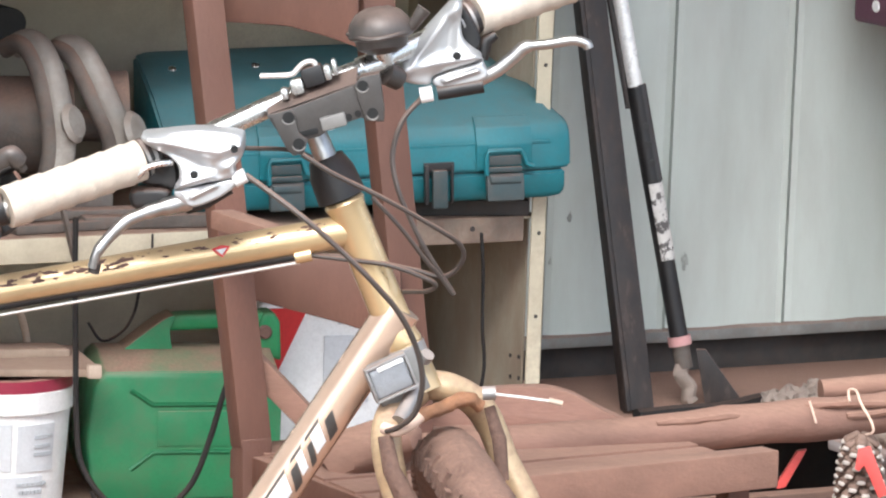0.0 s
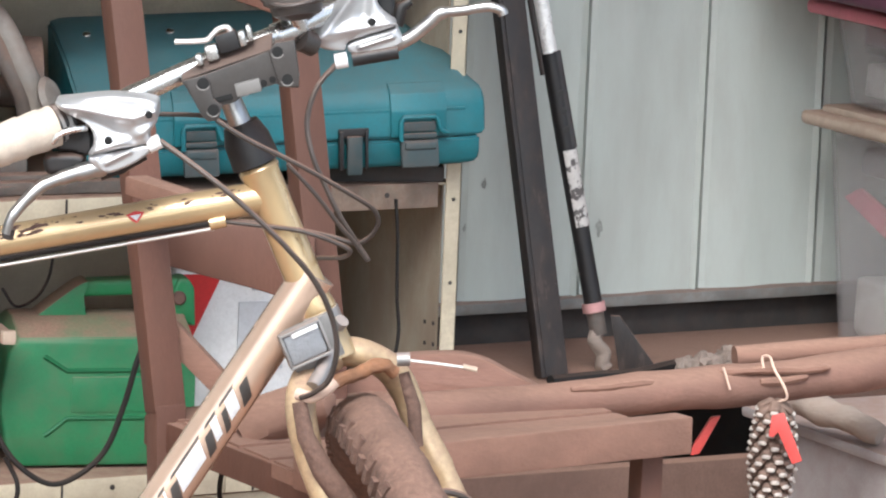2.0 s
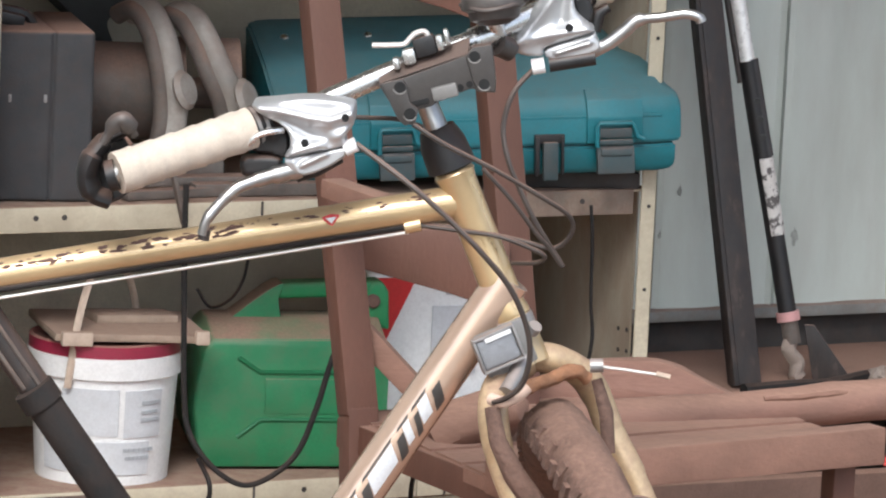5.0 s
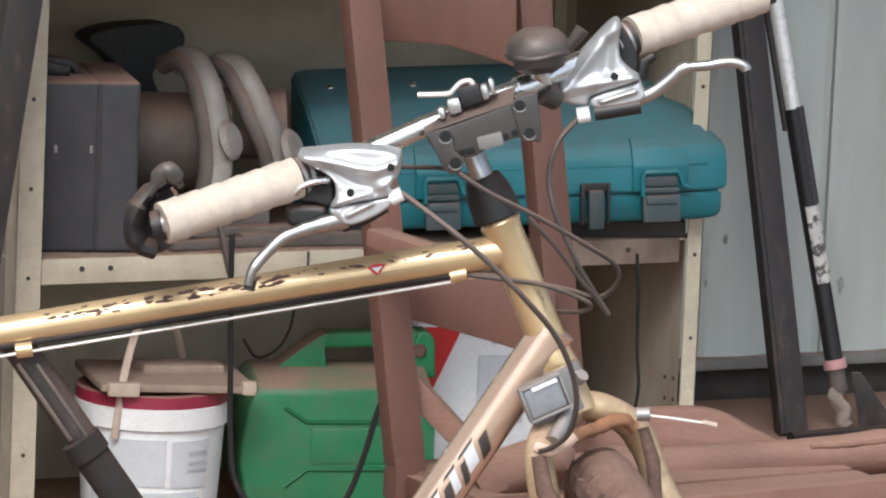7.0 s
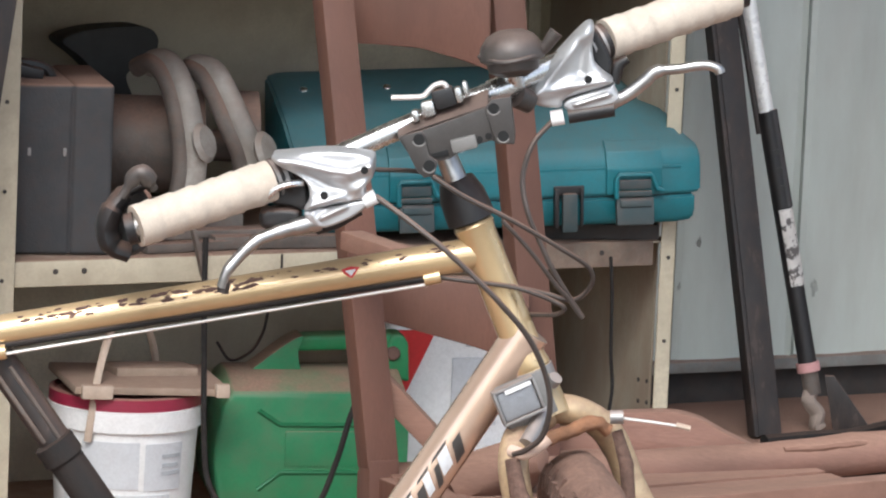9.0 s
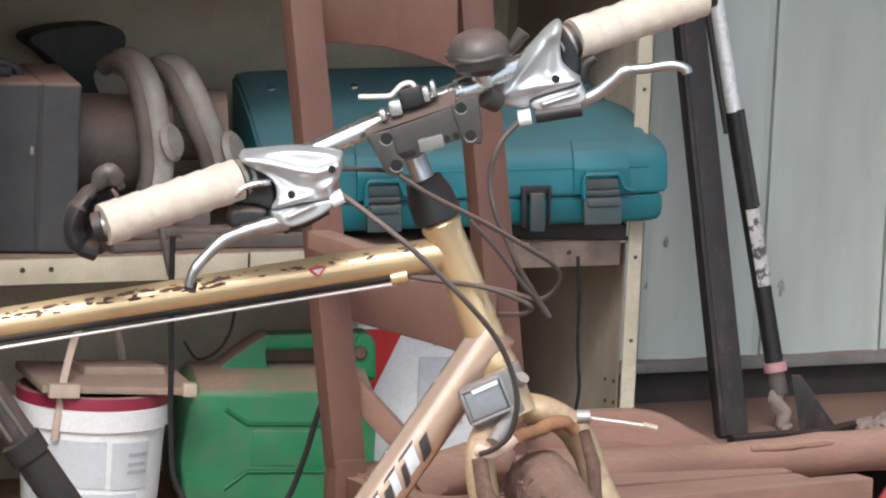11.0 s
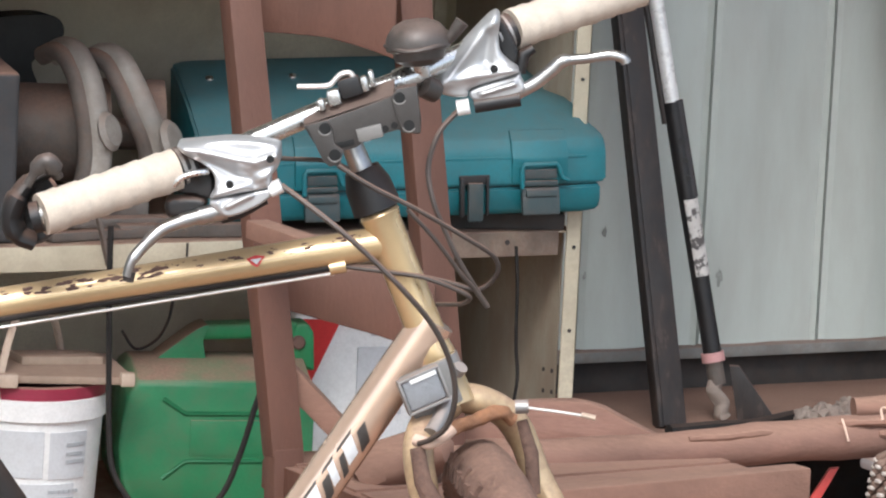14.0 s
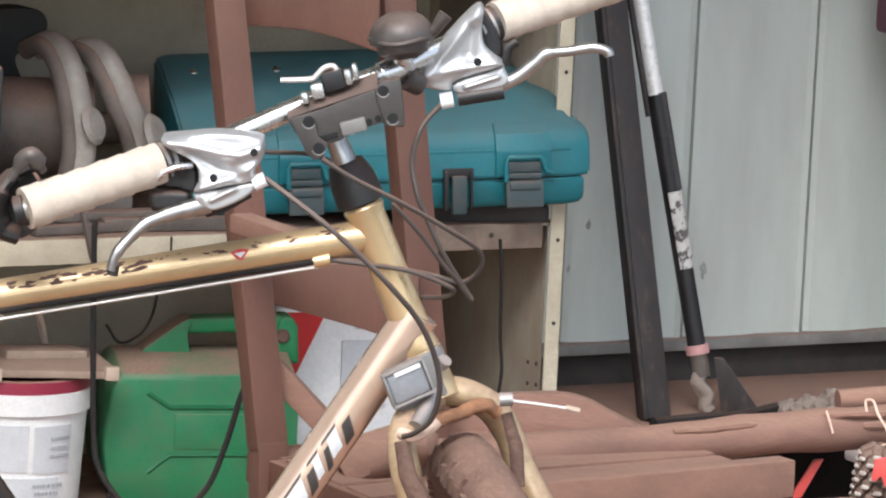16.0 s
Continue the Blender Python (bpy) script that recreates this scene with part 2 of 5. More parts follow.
def sweep(bm, pts, r, n=10, cap=True, flat=1.0):
    """A tube along points; r is one radius or one for each point."""
    pts = [Vector(p) for p in pts]
    rs = r if isinstance(r, (list, tuple)) else [r] * len(pts)
    up = Vector((0, 1, 0.13))
    rings = []
    for i, p in enumerate(pts):
        t = (pts[min(i + 1, len(pts) - 1)] - pts[max(i - 1, 0)]).normalized()
        a = up - t * up.dot(t)
        if a.length < 1e-4:
            a = Vector((1, 0, 0)) - t * t.x
        a.normalize()
        b = t.cross(a)
        rings.append([bm.verts.new(p + (a * math.cos(2 * math.pi * k / n) * flat + b * math.sin(2 * math.pi * k / n)) * rs[i]) for k in range(n)])
    for q, w in zip(rings, rings[1:]):
        for k in range(n):
            bm.faces.new((q[k], q[(k + 1) % n], w[(k + 1) % n], w[k]))
    if cap:
        bm.faces.new(rings[0][::-1])
        bm.faces.new(rings[-1])
    return bm


def box(bm, size, m=None, bevel=0.003, seg=2):
    """A bevelled box about the origin of m."""
    vs = bmesh.ops.create_cube(bm, size=1.0)["verts"]
    for v in vs:
        v.co = Vector((v.co.x * size[0], v.co.y * size[1], v.co.z * size[2]))
    if m is not None:
        bmesh.ops.transform(bm, matrix=m, verts=vs)
    if bevel:
        es = list({e for v in vs for e in v.link_edges})
        bmesh.ops.bevel(bm, geom=es, offset=bevel, segments=seg, affect="EDGES", profile=0.6)
    return bm


def along(a, b, up=(0, 0, 1)):
    """The frame whose x runs from a to b and whose origin is half way."""
    a, b = Vector(a), Vector(b)
    x = (b - a).normalized()
    y = Vector(up).cross(x).normalized()
    z = x.cross(y)
    return Matrix.Translation((a + b) / 2) @ Matrix((x, y, z)).transposed().to_4x4()


def beam(bm, a, b, w, h, up=(0, 0, 1), bevel=0.003):
    return box(bm, ((Vector(b) - Vector(a)).length, w, h), along(a, b, up), bevel)


def slab(bm, poly, y0, y1, m=None, bevel=0.002, seg=2):
    """A plate: its outline in x and z, from depth y0 to y1, in the frame m."""
    f = [bm.verts.new((x, y0, z)) for x, z in poly]
    g = [bm.verts.new((x, y1, z)) for x, z in poly]
    n = len(poly)
    fs = [bm.faces.new(f), bm.faces.new(g[::-1])] + [bm.faces.new((f[i], g[i], g[(i + 1) % n], f[(i + 1) % n])) for i in range(n)]
    bmesh.ops.recalc_face_normals(bm, faces=fs)
    vs = f + g
    if bevel:
        r = bmesh.ops.bevel(bm, geom=list({e for v in vs for e in v.link_edges}), offset=bevel, segments=seg, affect="EDGES", profile=0.6, clamp_overlap=True)
        vs = list({v for q in r["faces"] for v in q.verts} | {v for v in vs if v.is_valid})
    if m is not None:
        seen, todo = set(vs), list(vs)
        while todo:
            for e in todo.pop().link_edges:
                for w in e.verts:
                    if w not in seen:
                        seen.add(w)
                        todo.append(w)
        bmesh.ops.transform(bm, matrix=m, verts=list(seen))
    return bm


def smooth2(poly, k=5):
    """A rounded outline through the corners of poly."""
    n, out = len(poly), []
    for i in range(n):
        a, b, c, d = (Vector(poly[(i + j - 1) % n]) for j in range(4))
        for j in range(k):
            t = j / k
            out.append(tuple(0.5 * ((2 * b) + (c - a) * t + (2 * a - 5 * b + 4 * c - d) * t * t + (3 * b - a - 3 * c + d) * t ** 3)))
    return out


def lathe(bm, prof, m=None, n=32):
    """A turned shape: radius and height pairs about z of m; ends on the axis are closed."""
    rings = []
    for r, z in prof:
        rings.append([bm.verts.new((r * math.cos(2 * math.pi * k / n), r * math.sin(2 * math.pi * k / n), z)) for k in range(n)] if r > 1e-6 else [bm.verts.new((0, 0, z))])
    for q, w in zip(rings, rings[1:]):
        for k in range(n):
            a, b, c, d = q[k % len(q)], q[(k + 1) % len(q)], w[(k + 1) % len(w)], w[k % len(w)]
            if len(q) == 1 and len(w) == 1:
                continue
            bm.faces.new((a, c, d) if len(q) == 1 else (a, b, c) if len(w) == 1 else (a, b, c, d))
    if m is not None:
        bmesh.ops.transform(bm, matrix=m, verts=[v for r in rings for v in r])
    return bm


def cast(bm, outline, y0, back, lines, cell=0.0019, rim=0.004):
    """A sculpted casting: an outline in x and z whose front swells and sinks along lines of (points, height, width)."""
    def near(p, a, b):
        d = b - a
        return a + d * max(0.0, min(1.0, (p - a).dot(d) / max(d.length_squared, 1e-12)))

    ring = [Vector(q) for q in smooth2(outline, 4)]
    segs = list(zip(ring, ring[1:] + ring[:1]))
    runs = [([Vector(q) for q in pts], h, w) for pts, h, w in lines]

    def inside(p):
        return sum((a.y > p.y) != (b.y > p.y) and p.x < (b.x - a.x) * (p.y - a.y) / (b.y - a.y) + a.x for a, b in segs) % 2 == 1

    x0, z0 = min(q.x for q in ring), min(q.y for q in ring)
    nx, nz = int((max(q.x for q in ring) - x0) / cell) + 1, int((max(q.y for q in ring) - z0) / cell) + 1
    cells = [(i, j) for i in range(nx) for j in range(nz) if inside(Vector((x0 + (i + 0.5) * cell, z0 + (j + 0.5) * cell)))]
    held, verts = set(cells), {}

    def vert(i, j):
        if (i, j) not in verts:
            p = Vector((x0 + i * cell, z0 + j * cell))
            edge = min((near(p, a, b) for a, b in segs), key=lambda q: (q - p).length)
            if any(c not in held for c in ((i, j), (i - 1, j), (i, j - 1), (i - 1, j - 1))):
                p = edge
            d = min(1.0, (edge - p).length / rim)
            h = rim * math.sqrt(1 - (1 - d) ** 2)
            for pts, amp, w in runs:
                e = min((near(p, a, b) - p).length for a, b in zip(pts, pts[1:]))
                h += amp * math.exp(-(e / w) ** 2) * d
            verts[(i, j)] = bm.verts.new((p.x, y0 - h, p.y))
        return verts[(i, j)]

    for i, j in cells:
        bm.faces.new((vert(i, j), vert(i + 1, j), vert(i + 1, j + 1), vert(i, j + 1)))
    rims = [e for e in bm.edges if e.is_boundary]
    wall = bmesh.ops.extrude_edge_only(bm, edges=rims)["geom"]
    for v in wall:
        if isinstance(v, bmesh.types.BMVert):
            v.co.y = back
    bmesh.ops.holes_fill(bm, edges=[e for e in bm.edges if e.is_boundary], sides=0)
    return bm


def axis(a, b):
    """The frame at a whose z runs to b."""
    z = (Vector(b) - Vector(a)).normalized()
    return Matrix.Translation(a) @ z.to_track_quat("Z", "Y").to_matrix().to_4x4()


def roughen(bm, amp, freq):
    for v in bm.verts:
        v.co += noise.noise_vector(v.co * freq) * amp
    return bm


# ---- the shed: x runs along the back wall, y into it ----
SH = pose(-0.70, 6.05, 0, 0, 0, 28)


def S(x, y, z, rx=0, ry=0, rz=0):
    return SH @ pose(x, y, z, rx, ry, rz)


def s(p):
    return SH @ Vector(p)


bm = B()
bmesh.ops.create_grid(bm, x_segments=60, y_segments=60, size=400)
single("ground", bm, M_YARD, "pale dusty yard ground", "ground", kind="structure")
bm = B()
box(bm, (8.0, 2.6, 0.03), S(0.5, -0.55, -0.009), 0.0)
single("floor", bm, M_DIRT, "bare red-brown dirt floor of the shed", "floor", kind="structure")

WALL_Y, BASE_Z, PITCH = 0.45, 0.462, 0.200


RIB = ((-0.0160, -0.001), (-0.0095, -0.008), (-0.0085, 0.018), (0.0005, 0.020), (0.0015, 0.002), (0.010, -0.002), (0.060, -0.008), (0.085, -0.007), (0.125, 0.001), (0.16, 0.0))


def sheet_wall():
    """Ribbed sheeting: wide flat pans between narrow raised ribs."""
    bm, prof, x = B(), [], -3.158
    while x < 4.2:
        for dx, dy in RIB:
            prof.append((x + dx, WALL_Y + dy))
        x += PITCH
    rows = []
    for z in (BASE_Z, 2.75):
        for off in (0.0, 0.004):
            rows.append([bm.verts.new((px, py + off, z)) for px, py in prof])
    for i in range(len(prof) - 1):
        bm.faces.new((rows[0][i], rows[0][i + 1], rows[2][i + 1], rows[2][i]))
        bm.faces.new((rows[1][i], rows[3][i], rows[3][i + 1], rows[1][i + 1]))
        bm.faces.new((rows[0][i], rows[1][i], rows[1][i + 1], rows[0][i + 1]))
    bm.transform(SH)
    return single("wall_north", bm, M_SHEET, "pale grey-green ribbed steel shed wall", "wall", kind="structure", smooth=15)


wall = sheet_wall()
rnd = random.Random(9)
for x, z, r in ((1.4676, 0.5611, 0.010), (1.2484, 0.5682, 0.005), (1.2754, 0.6304, 0.006)):
    off = min(float(np.interp((x + o + 3.158 + 0.016) % PITCH - 0.016, [q[0] for q in RIB], [q[1] for q in RIB])) for o in (-r, 0.0, r))
    bm = B()  # a scuff: a thin ragged patch where the paint is rubbed
    mid = bm.verts.new(s((x, WALL_Y + off - 0.0007, z)))
    ring = [bm.verts.new(s((x + r * 0.7 * math.cos(k * 0.449) * rnd.uniform(0.4, 1.2), WALL_Y + off - 0.0004, z + 1.5 * r * math.sin(k * 0.449) * rnd.uniform(0.4, 1.2)))) for k in range(14)]
    for k in range(14):
        bm.faces.new((mid, ring[k], ring[(k + 1) % 14]))
    part("scuff", bm, M_SCUFF, wall, "dark rubbed spot on the sheeting")
bm = B()
box(bm, (6.0, 0.030, 0.016), S(1.2, WALL_Y - 0.010, BASE_Z - 0.007), 0.003)
single("trim", bm, M_FLASH, "dusty grey flashing under the sheeting", "flashing", kind="structure")
# near-black strip painted as the shadow recess below the flashing
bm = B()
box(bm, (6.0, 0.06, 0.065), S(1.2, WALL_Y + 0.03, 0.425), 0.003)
single("gap_shade_strip", bm, M_VOID, "sill strip coloured as the shadow gap below the sheeting", "sill", kind="structure")
bm = B()
box(bm, (3.2, 0.34, 0.045), S(2.62, 0.31, 0.3775), 0.006)
single("ledge", bm, M_LEDGE, "low brown dust-covered ledge along the wall", "ledge", kind="structure")
# footing painted near-black for the shaded void beneath the ledge
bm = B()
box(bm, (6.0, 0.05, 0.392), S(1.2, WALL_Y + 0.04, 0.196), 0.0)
single("footing", bm, M_VOID, "footing wall coloured as the shade under the ledge", "footing", kind="structure")
bm = B()
box(bm, (1.35, 0.03, 0.305), S(1.66, 0.06, 0.1525), 0.004)
single("timber_board", roughen(bm, 0.001, 12), M_LEDGE, "brown dusty board standing before the ledge", "board")
# side walls are out of view, added to enclose the shed
bm = B()
box(bm, (0.05, 1.8, 2.78), S(-3.2, -0.40, 1.39), 0)
single("wall_west", bm, M_SHEET, "unseen side wall added to close the shed", "wall", kind="structure")
bm = B()
box(bm, (0.05, 1.8, 2.78), S(4.2, -0.40, 1.39), 0)
single("wall_east", bm, M_SHEET, "unseen side wall added to close the shed", "wall", kind="structure")
# roof out of view, added; its front edge keeps sun off the wall
bm = B()
box(bm, (7.6, 1.9, 0.03), S(0.5, -0.4, 2.80), 0)
single("ceiling", bm, M_ROOF, "unseen shed roof added, shading the back wall", "roof", kind="structure")

# ---- cream steel shelving unit ----
SHELF_X0, SHELF_X1, SHELF_D = 0.030, 0.986, 0.40
DECKS = (0.352, 0.712, 1.068)
MIDZ = DECKS[1]


def shelving():
    t = thing("steel_shelving", S(SHELF_X0, 0, 0), "cream enamelled steel shelving unit, dusty and worn", "shelving")
    for x0, leaf in ((SHELF_X0, 0.034), (SHELF_X1 - 0.022, 0.022)):
        for y in (0.0, SHELF_D - 0.03):
            bm = B()  # an angle post: two leaves
            box(bm, (leaf, 0.003, 2.0), S(x0 + leaf / 2, y + (0 if y == 0 else 0.03), 1.0), 0.0008, 1)
            box(bm, (0.003, 0.034, 2.0), S(x0 + (0.0015 if x0 < 0.5 else leaf - 0.0015), y + 0.0155, 1.0), 0.0008, 1)
            p = part("post", bm, M_CREAM, t)
            if y == 0:
                for k in range(7):
                    bm = B()
                    lathe(bm, [(0.0026, 0), (0.0026, 0.0012), (0, 0.0012)], S(x0 + leaf / 2, y - 0.0018, 0.36 + k * 0.11, 90), 10)
                    part("bolt_hole", bm, M_VOID, p)
    for z in DECKS:
        bm = B()
        box(bm, (SHELF_X1 - SHELF_X0 - 0.008, SHELF_D - 0.012, 0.004), S((SHELF_X0 + SHELF_X1) / 2, SHELF_D / 2, z - 0.002), 0.001, 1)
        d = part("shelf_deck", bm, M_CREAM, t)
        for y, sgn in ((0.008, 1), (SHELF_D - 0.008, -1)):
            # the middle lip's right run carries dirt and shade in its colour
            for xa, xb, dirty_shaded in ((SHELF_X0 + 0.036, 0.660, False), (0.661, SHELF_X1 - 0.030, z == MIDZ)):
                bm = B()
                box(bm, (xb - xa, 0.006, 0.032), S((xa + xb) / 2, y, z - 0.0165), 0.002)
                part("shelf_lip", roughen(bm, 0.0012, 30) if dirty_shaded else bm, M_GRIME_SHADE if dirty_shaded else M_CREAM, d, "grimy, shaded brown shelf edge" if dirty_shaded else "")
        for x in (0.12, 0.158, 0.50, 0.60, 0.88):
            bm = B()
            lathe(bm, [(0.0036, 0), (0.0036, 0.001), (0, 0.001)], S(x, 0.0052, z - 0.014, 90), 10)
            part("bolt_hole", bm, M_VOID, d)
    bm = B()
    box(bm, (SHELF_X1 - SHELF_X0, 0.003, 2.0), S((SHELF_X0 + SHELF_X1) / 2, SHELF_D + 0.004, 1.0), 0)
    part("back_panel", bm, M_BACK, t, "grimy olive back panel")
    for y, z in ((0.067, 0.516), (0.044, 0.518), (0.065, 0.488), (0.042, 0.490)):
        bm = B()
        lathe(bm, [(0.0030, 0), (0.0030, 0.001), (0, 0.001)], S(SHELF_X1 - 0.0076, y, z, 0, -90), 10)
        part("bolt_hole", bm, M_VOID, t)
    # side panels: the shelf's inner shade is in their darker colour
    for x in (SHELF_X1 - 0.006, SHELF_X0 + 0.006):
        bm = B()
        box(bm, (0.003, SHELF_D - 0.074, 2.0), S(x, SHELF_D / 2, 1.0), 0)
        part("side_panel", bm, M_PANEL_SHADE, t)
    bm = B()
    box(bm, (0.62, 0.012, 0.214), S(0.64, 0.020, 0.2095), 0.002)
    part("kick_panel", bm, M_CREAM, t)
    bm = B()
    box(bm, (0.25, 0.012, 0.185), S(0.195, 0.024, 0.195), 0.002)
    part("kick_panel", bm, M_CREAM, t)
    bm = B()
    box(bm, (0.145, 0.018, 0.019), S(SHELF_X0 + 0.104, -0.004, 0.338), 0.002)
    part("front_rail", bm, M_POST, t, "dark steel rail below the shelf lip")
    for x, z in ((0.425, MIDZ), (0.43, DECKS[0]), (0.70, DECKS[0])):
        bm = B()
        box(bm, (0.003, 0.002, 0.030), S(x, 0.0048, z - 0.0165), 0.0005, 1)
        part("lip_seam", bm, M_VOID, t)
    return t


shelving()

# ---- things on the middle shelf ----
MID, LOW = DECKS[1], DECKS[0]


def grey_case():
    m = S(0.163, 0.135, MID + 0.001, 0, 0, -14)
    t = thing("tool_case", m, "upright charcoal plastic tool case with dusty top", "case")
    for sx, w in ((-0.0305, 0.0830), (0.0365, 0.0505)):
        bm = B()
        box(bm, (w, 0.20, 0.212), m @ pose(sx, 0, 0.106), 0.0060, 3)
        part("shell_half", bm, M_GREYCASE, t)
    bm = B()
    box(bm, (0.012, 0.1955, 0.208), m @ pose(0.0110, 0, 0.106), 0.002)
    part("seam", bm, M_GREYCASE, t)
    bm = B()
    box(bm, (0.034, 0.040, 0.016), m @ pose(-0.036, -0.030, 0.2185, 0, 12, 0), 0.004)
    part("handle_hinge", bm, M_BLACK, t)
    for x in (-0.042, 0.002):
        bm = B()
        box(bm, (0.004, 0.003, 0.010), m @ pose(x, -0.1, 0.128), 0.001)
        part("rivet", bm, M_STEEL, t)
    bm = B()
    sweep(bm, spline([m @ Vector(p) for p in ((-0.066, 0.00, 0.205), (-0.064, -0.01, 0.226), (-0.040, -0.02, 0.228), (-0.014, -0.02, 0.222), (-0.004, -0.02, 0.208))]), 0.0065, 8)
    part("carry_handle", bm, M_BLACK, t)


grey_case()


def bench_grinder():
    m = S(0.345, 0.20, MID, 0, 0, -20)
    t = thing("bench_grinder", m, "dusty old bench grinder with curved wheel guards", "grinder")
    bm = B()
    box(bm, (0.20, 0.12, 0.035), m @ pose(0, 0, 0.018), 0.006)
    part("base", bm, M_IRON, t)
    bm = B()
    lathe(bm, [(0, -0.13), (0.045, -0.13), (0.058, -0.122), (0.062, -0.10), (0.062, 0.03), (0.055, 0.045), (0.02, 0.05), (0.02, 0.12), (0, 0.12)], m @ pose(-0.02, 0, 0.112, 0, 90, 0), 32)
    part("motor_housing", bm, M_IRON, t)
    for x, r, w in ((0.035, 0.100, 0.036), (0.105, 0.098, 0.032)):
        bm = B()
        lathe(bm, [(0, -0.012), (0.075, -0.012), (0.075, 0.012), (0, 0.012)], m @ pose(x, 0, 0.108, 0, 90, 0), 30)
        part("grinding_wheel", bm, M_IRON, t)
    for q in ((0.344, 0.075, 0.843), (0.420, 0.055, 0.834)):
        bm = B()
        lathe(bm, [(0, -0.006), (0.020, -0.006), (0.026, 0.0), (0.020, 0.006), (0, 0.008)], Matrix.Translation(s(q)) @ pose(0, 0, 0, 70, 12, 62), 20)
        part("guard_cap", bm, M_GUARD, t)
    for pts in (((0.309, 0.180, 0.927), (0.316, 0.160, 0.936), (0.324, 0.140, 0.931), (0.332, 0.120, 0.904), (0.336, 0.100, 0.860), (0.338, 0.090, 0.811), (0.332, 0.090, 0.772)), ((0.358, 0.170, 0.919), (0.366, 0.150, 0.929), (0.378, 0.130, 0.924), (0.389, 0.110, 0.897), (0.398, 0.090, 0.864), (0.412, 0.080, 0.829), (0.420, 0.080, 0.796))):
        bm = B()
        sweep(bm, spline([s(p) for p in pts], 6), 0.0165, 14, flat=0.75)
        g = part("wheel_guard", bm, M_GUARD, t)
        bm = B()
        sweep(bm, spline([s((x - 0.013, y + 0.006, z - 0.003)) for x, y, z in pts], 6), 0.0125, 12)
        part("guard_rim", bm, M_IRON, g, "dark inner rim of the guard")
    bm = B()
    beam(bm, m @ Vector((-0.02, -0.11, 0.012)), m @ Vector((0.16, -0.10, 0.02)), 0.03, 0.012)
    part("tool_rest", bm, M_IRON, t)


bench_grinder()

bm = B()
poly = smooth2([(0.237, 0.946), (0.267, 0.959), (0.318, 0.964), (0.356, 0.962), (0.371, 0.945), (0.361, 0.918), (0.328, 0.902), (0.339, 0.865), (0.310, 0.862), (0.293, 0.896), (0.264, 0.924)])
slab(bm, poly, 0.29, 0.34, SH, 0.018, 4)
saddle = thing("bicycle_saddle", S(0.2, 0.3, MID), "black padded saddle on its post at the back of the shelf", "saddle")
part("cushion", bm, M_MATT, saddle)
bm = B()
sweep(bm, [s((0.312, 0.315, 0.899)), s((0.324, 0.315, MID + 0.002))], 0.012, 12)
part("seat_post", bm, M_MATT, saddle)


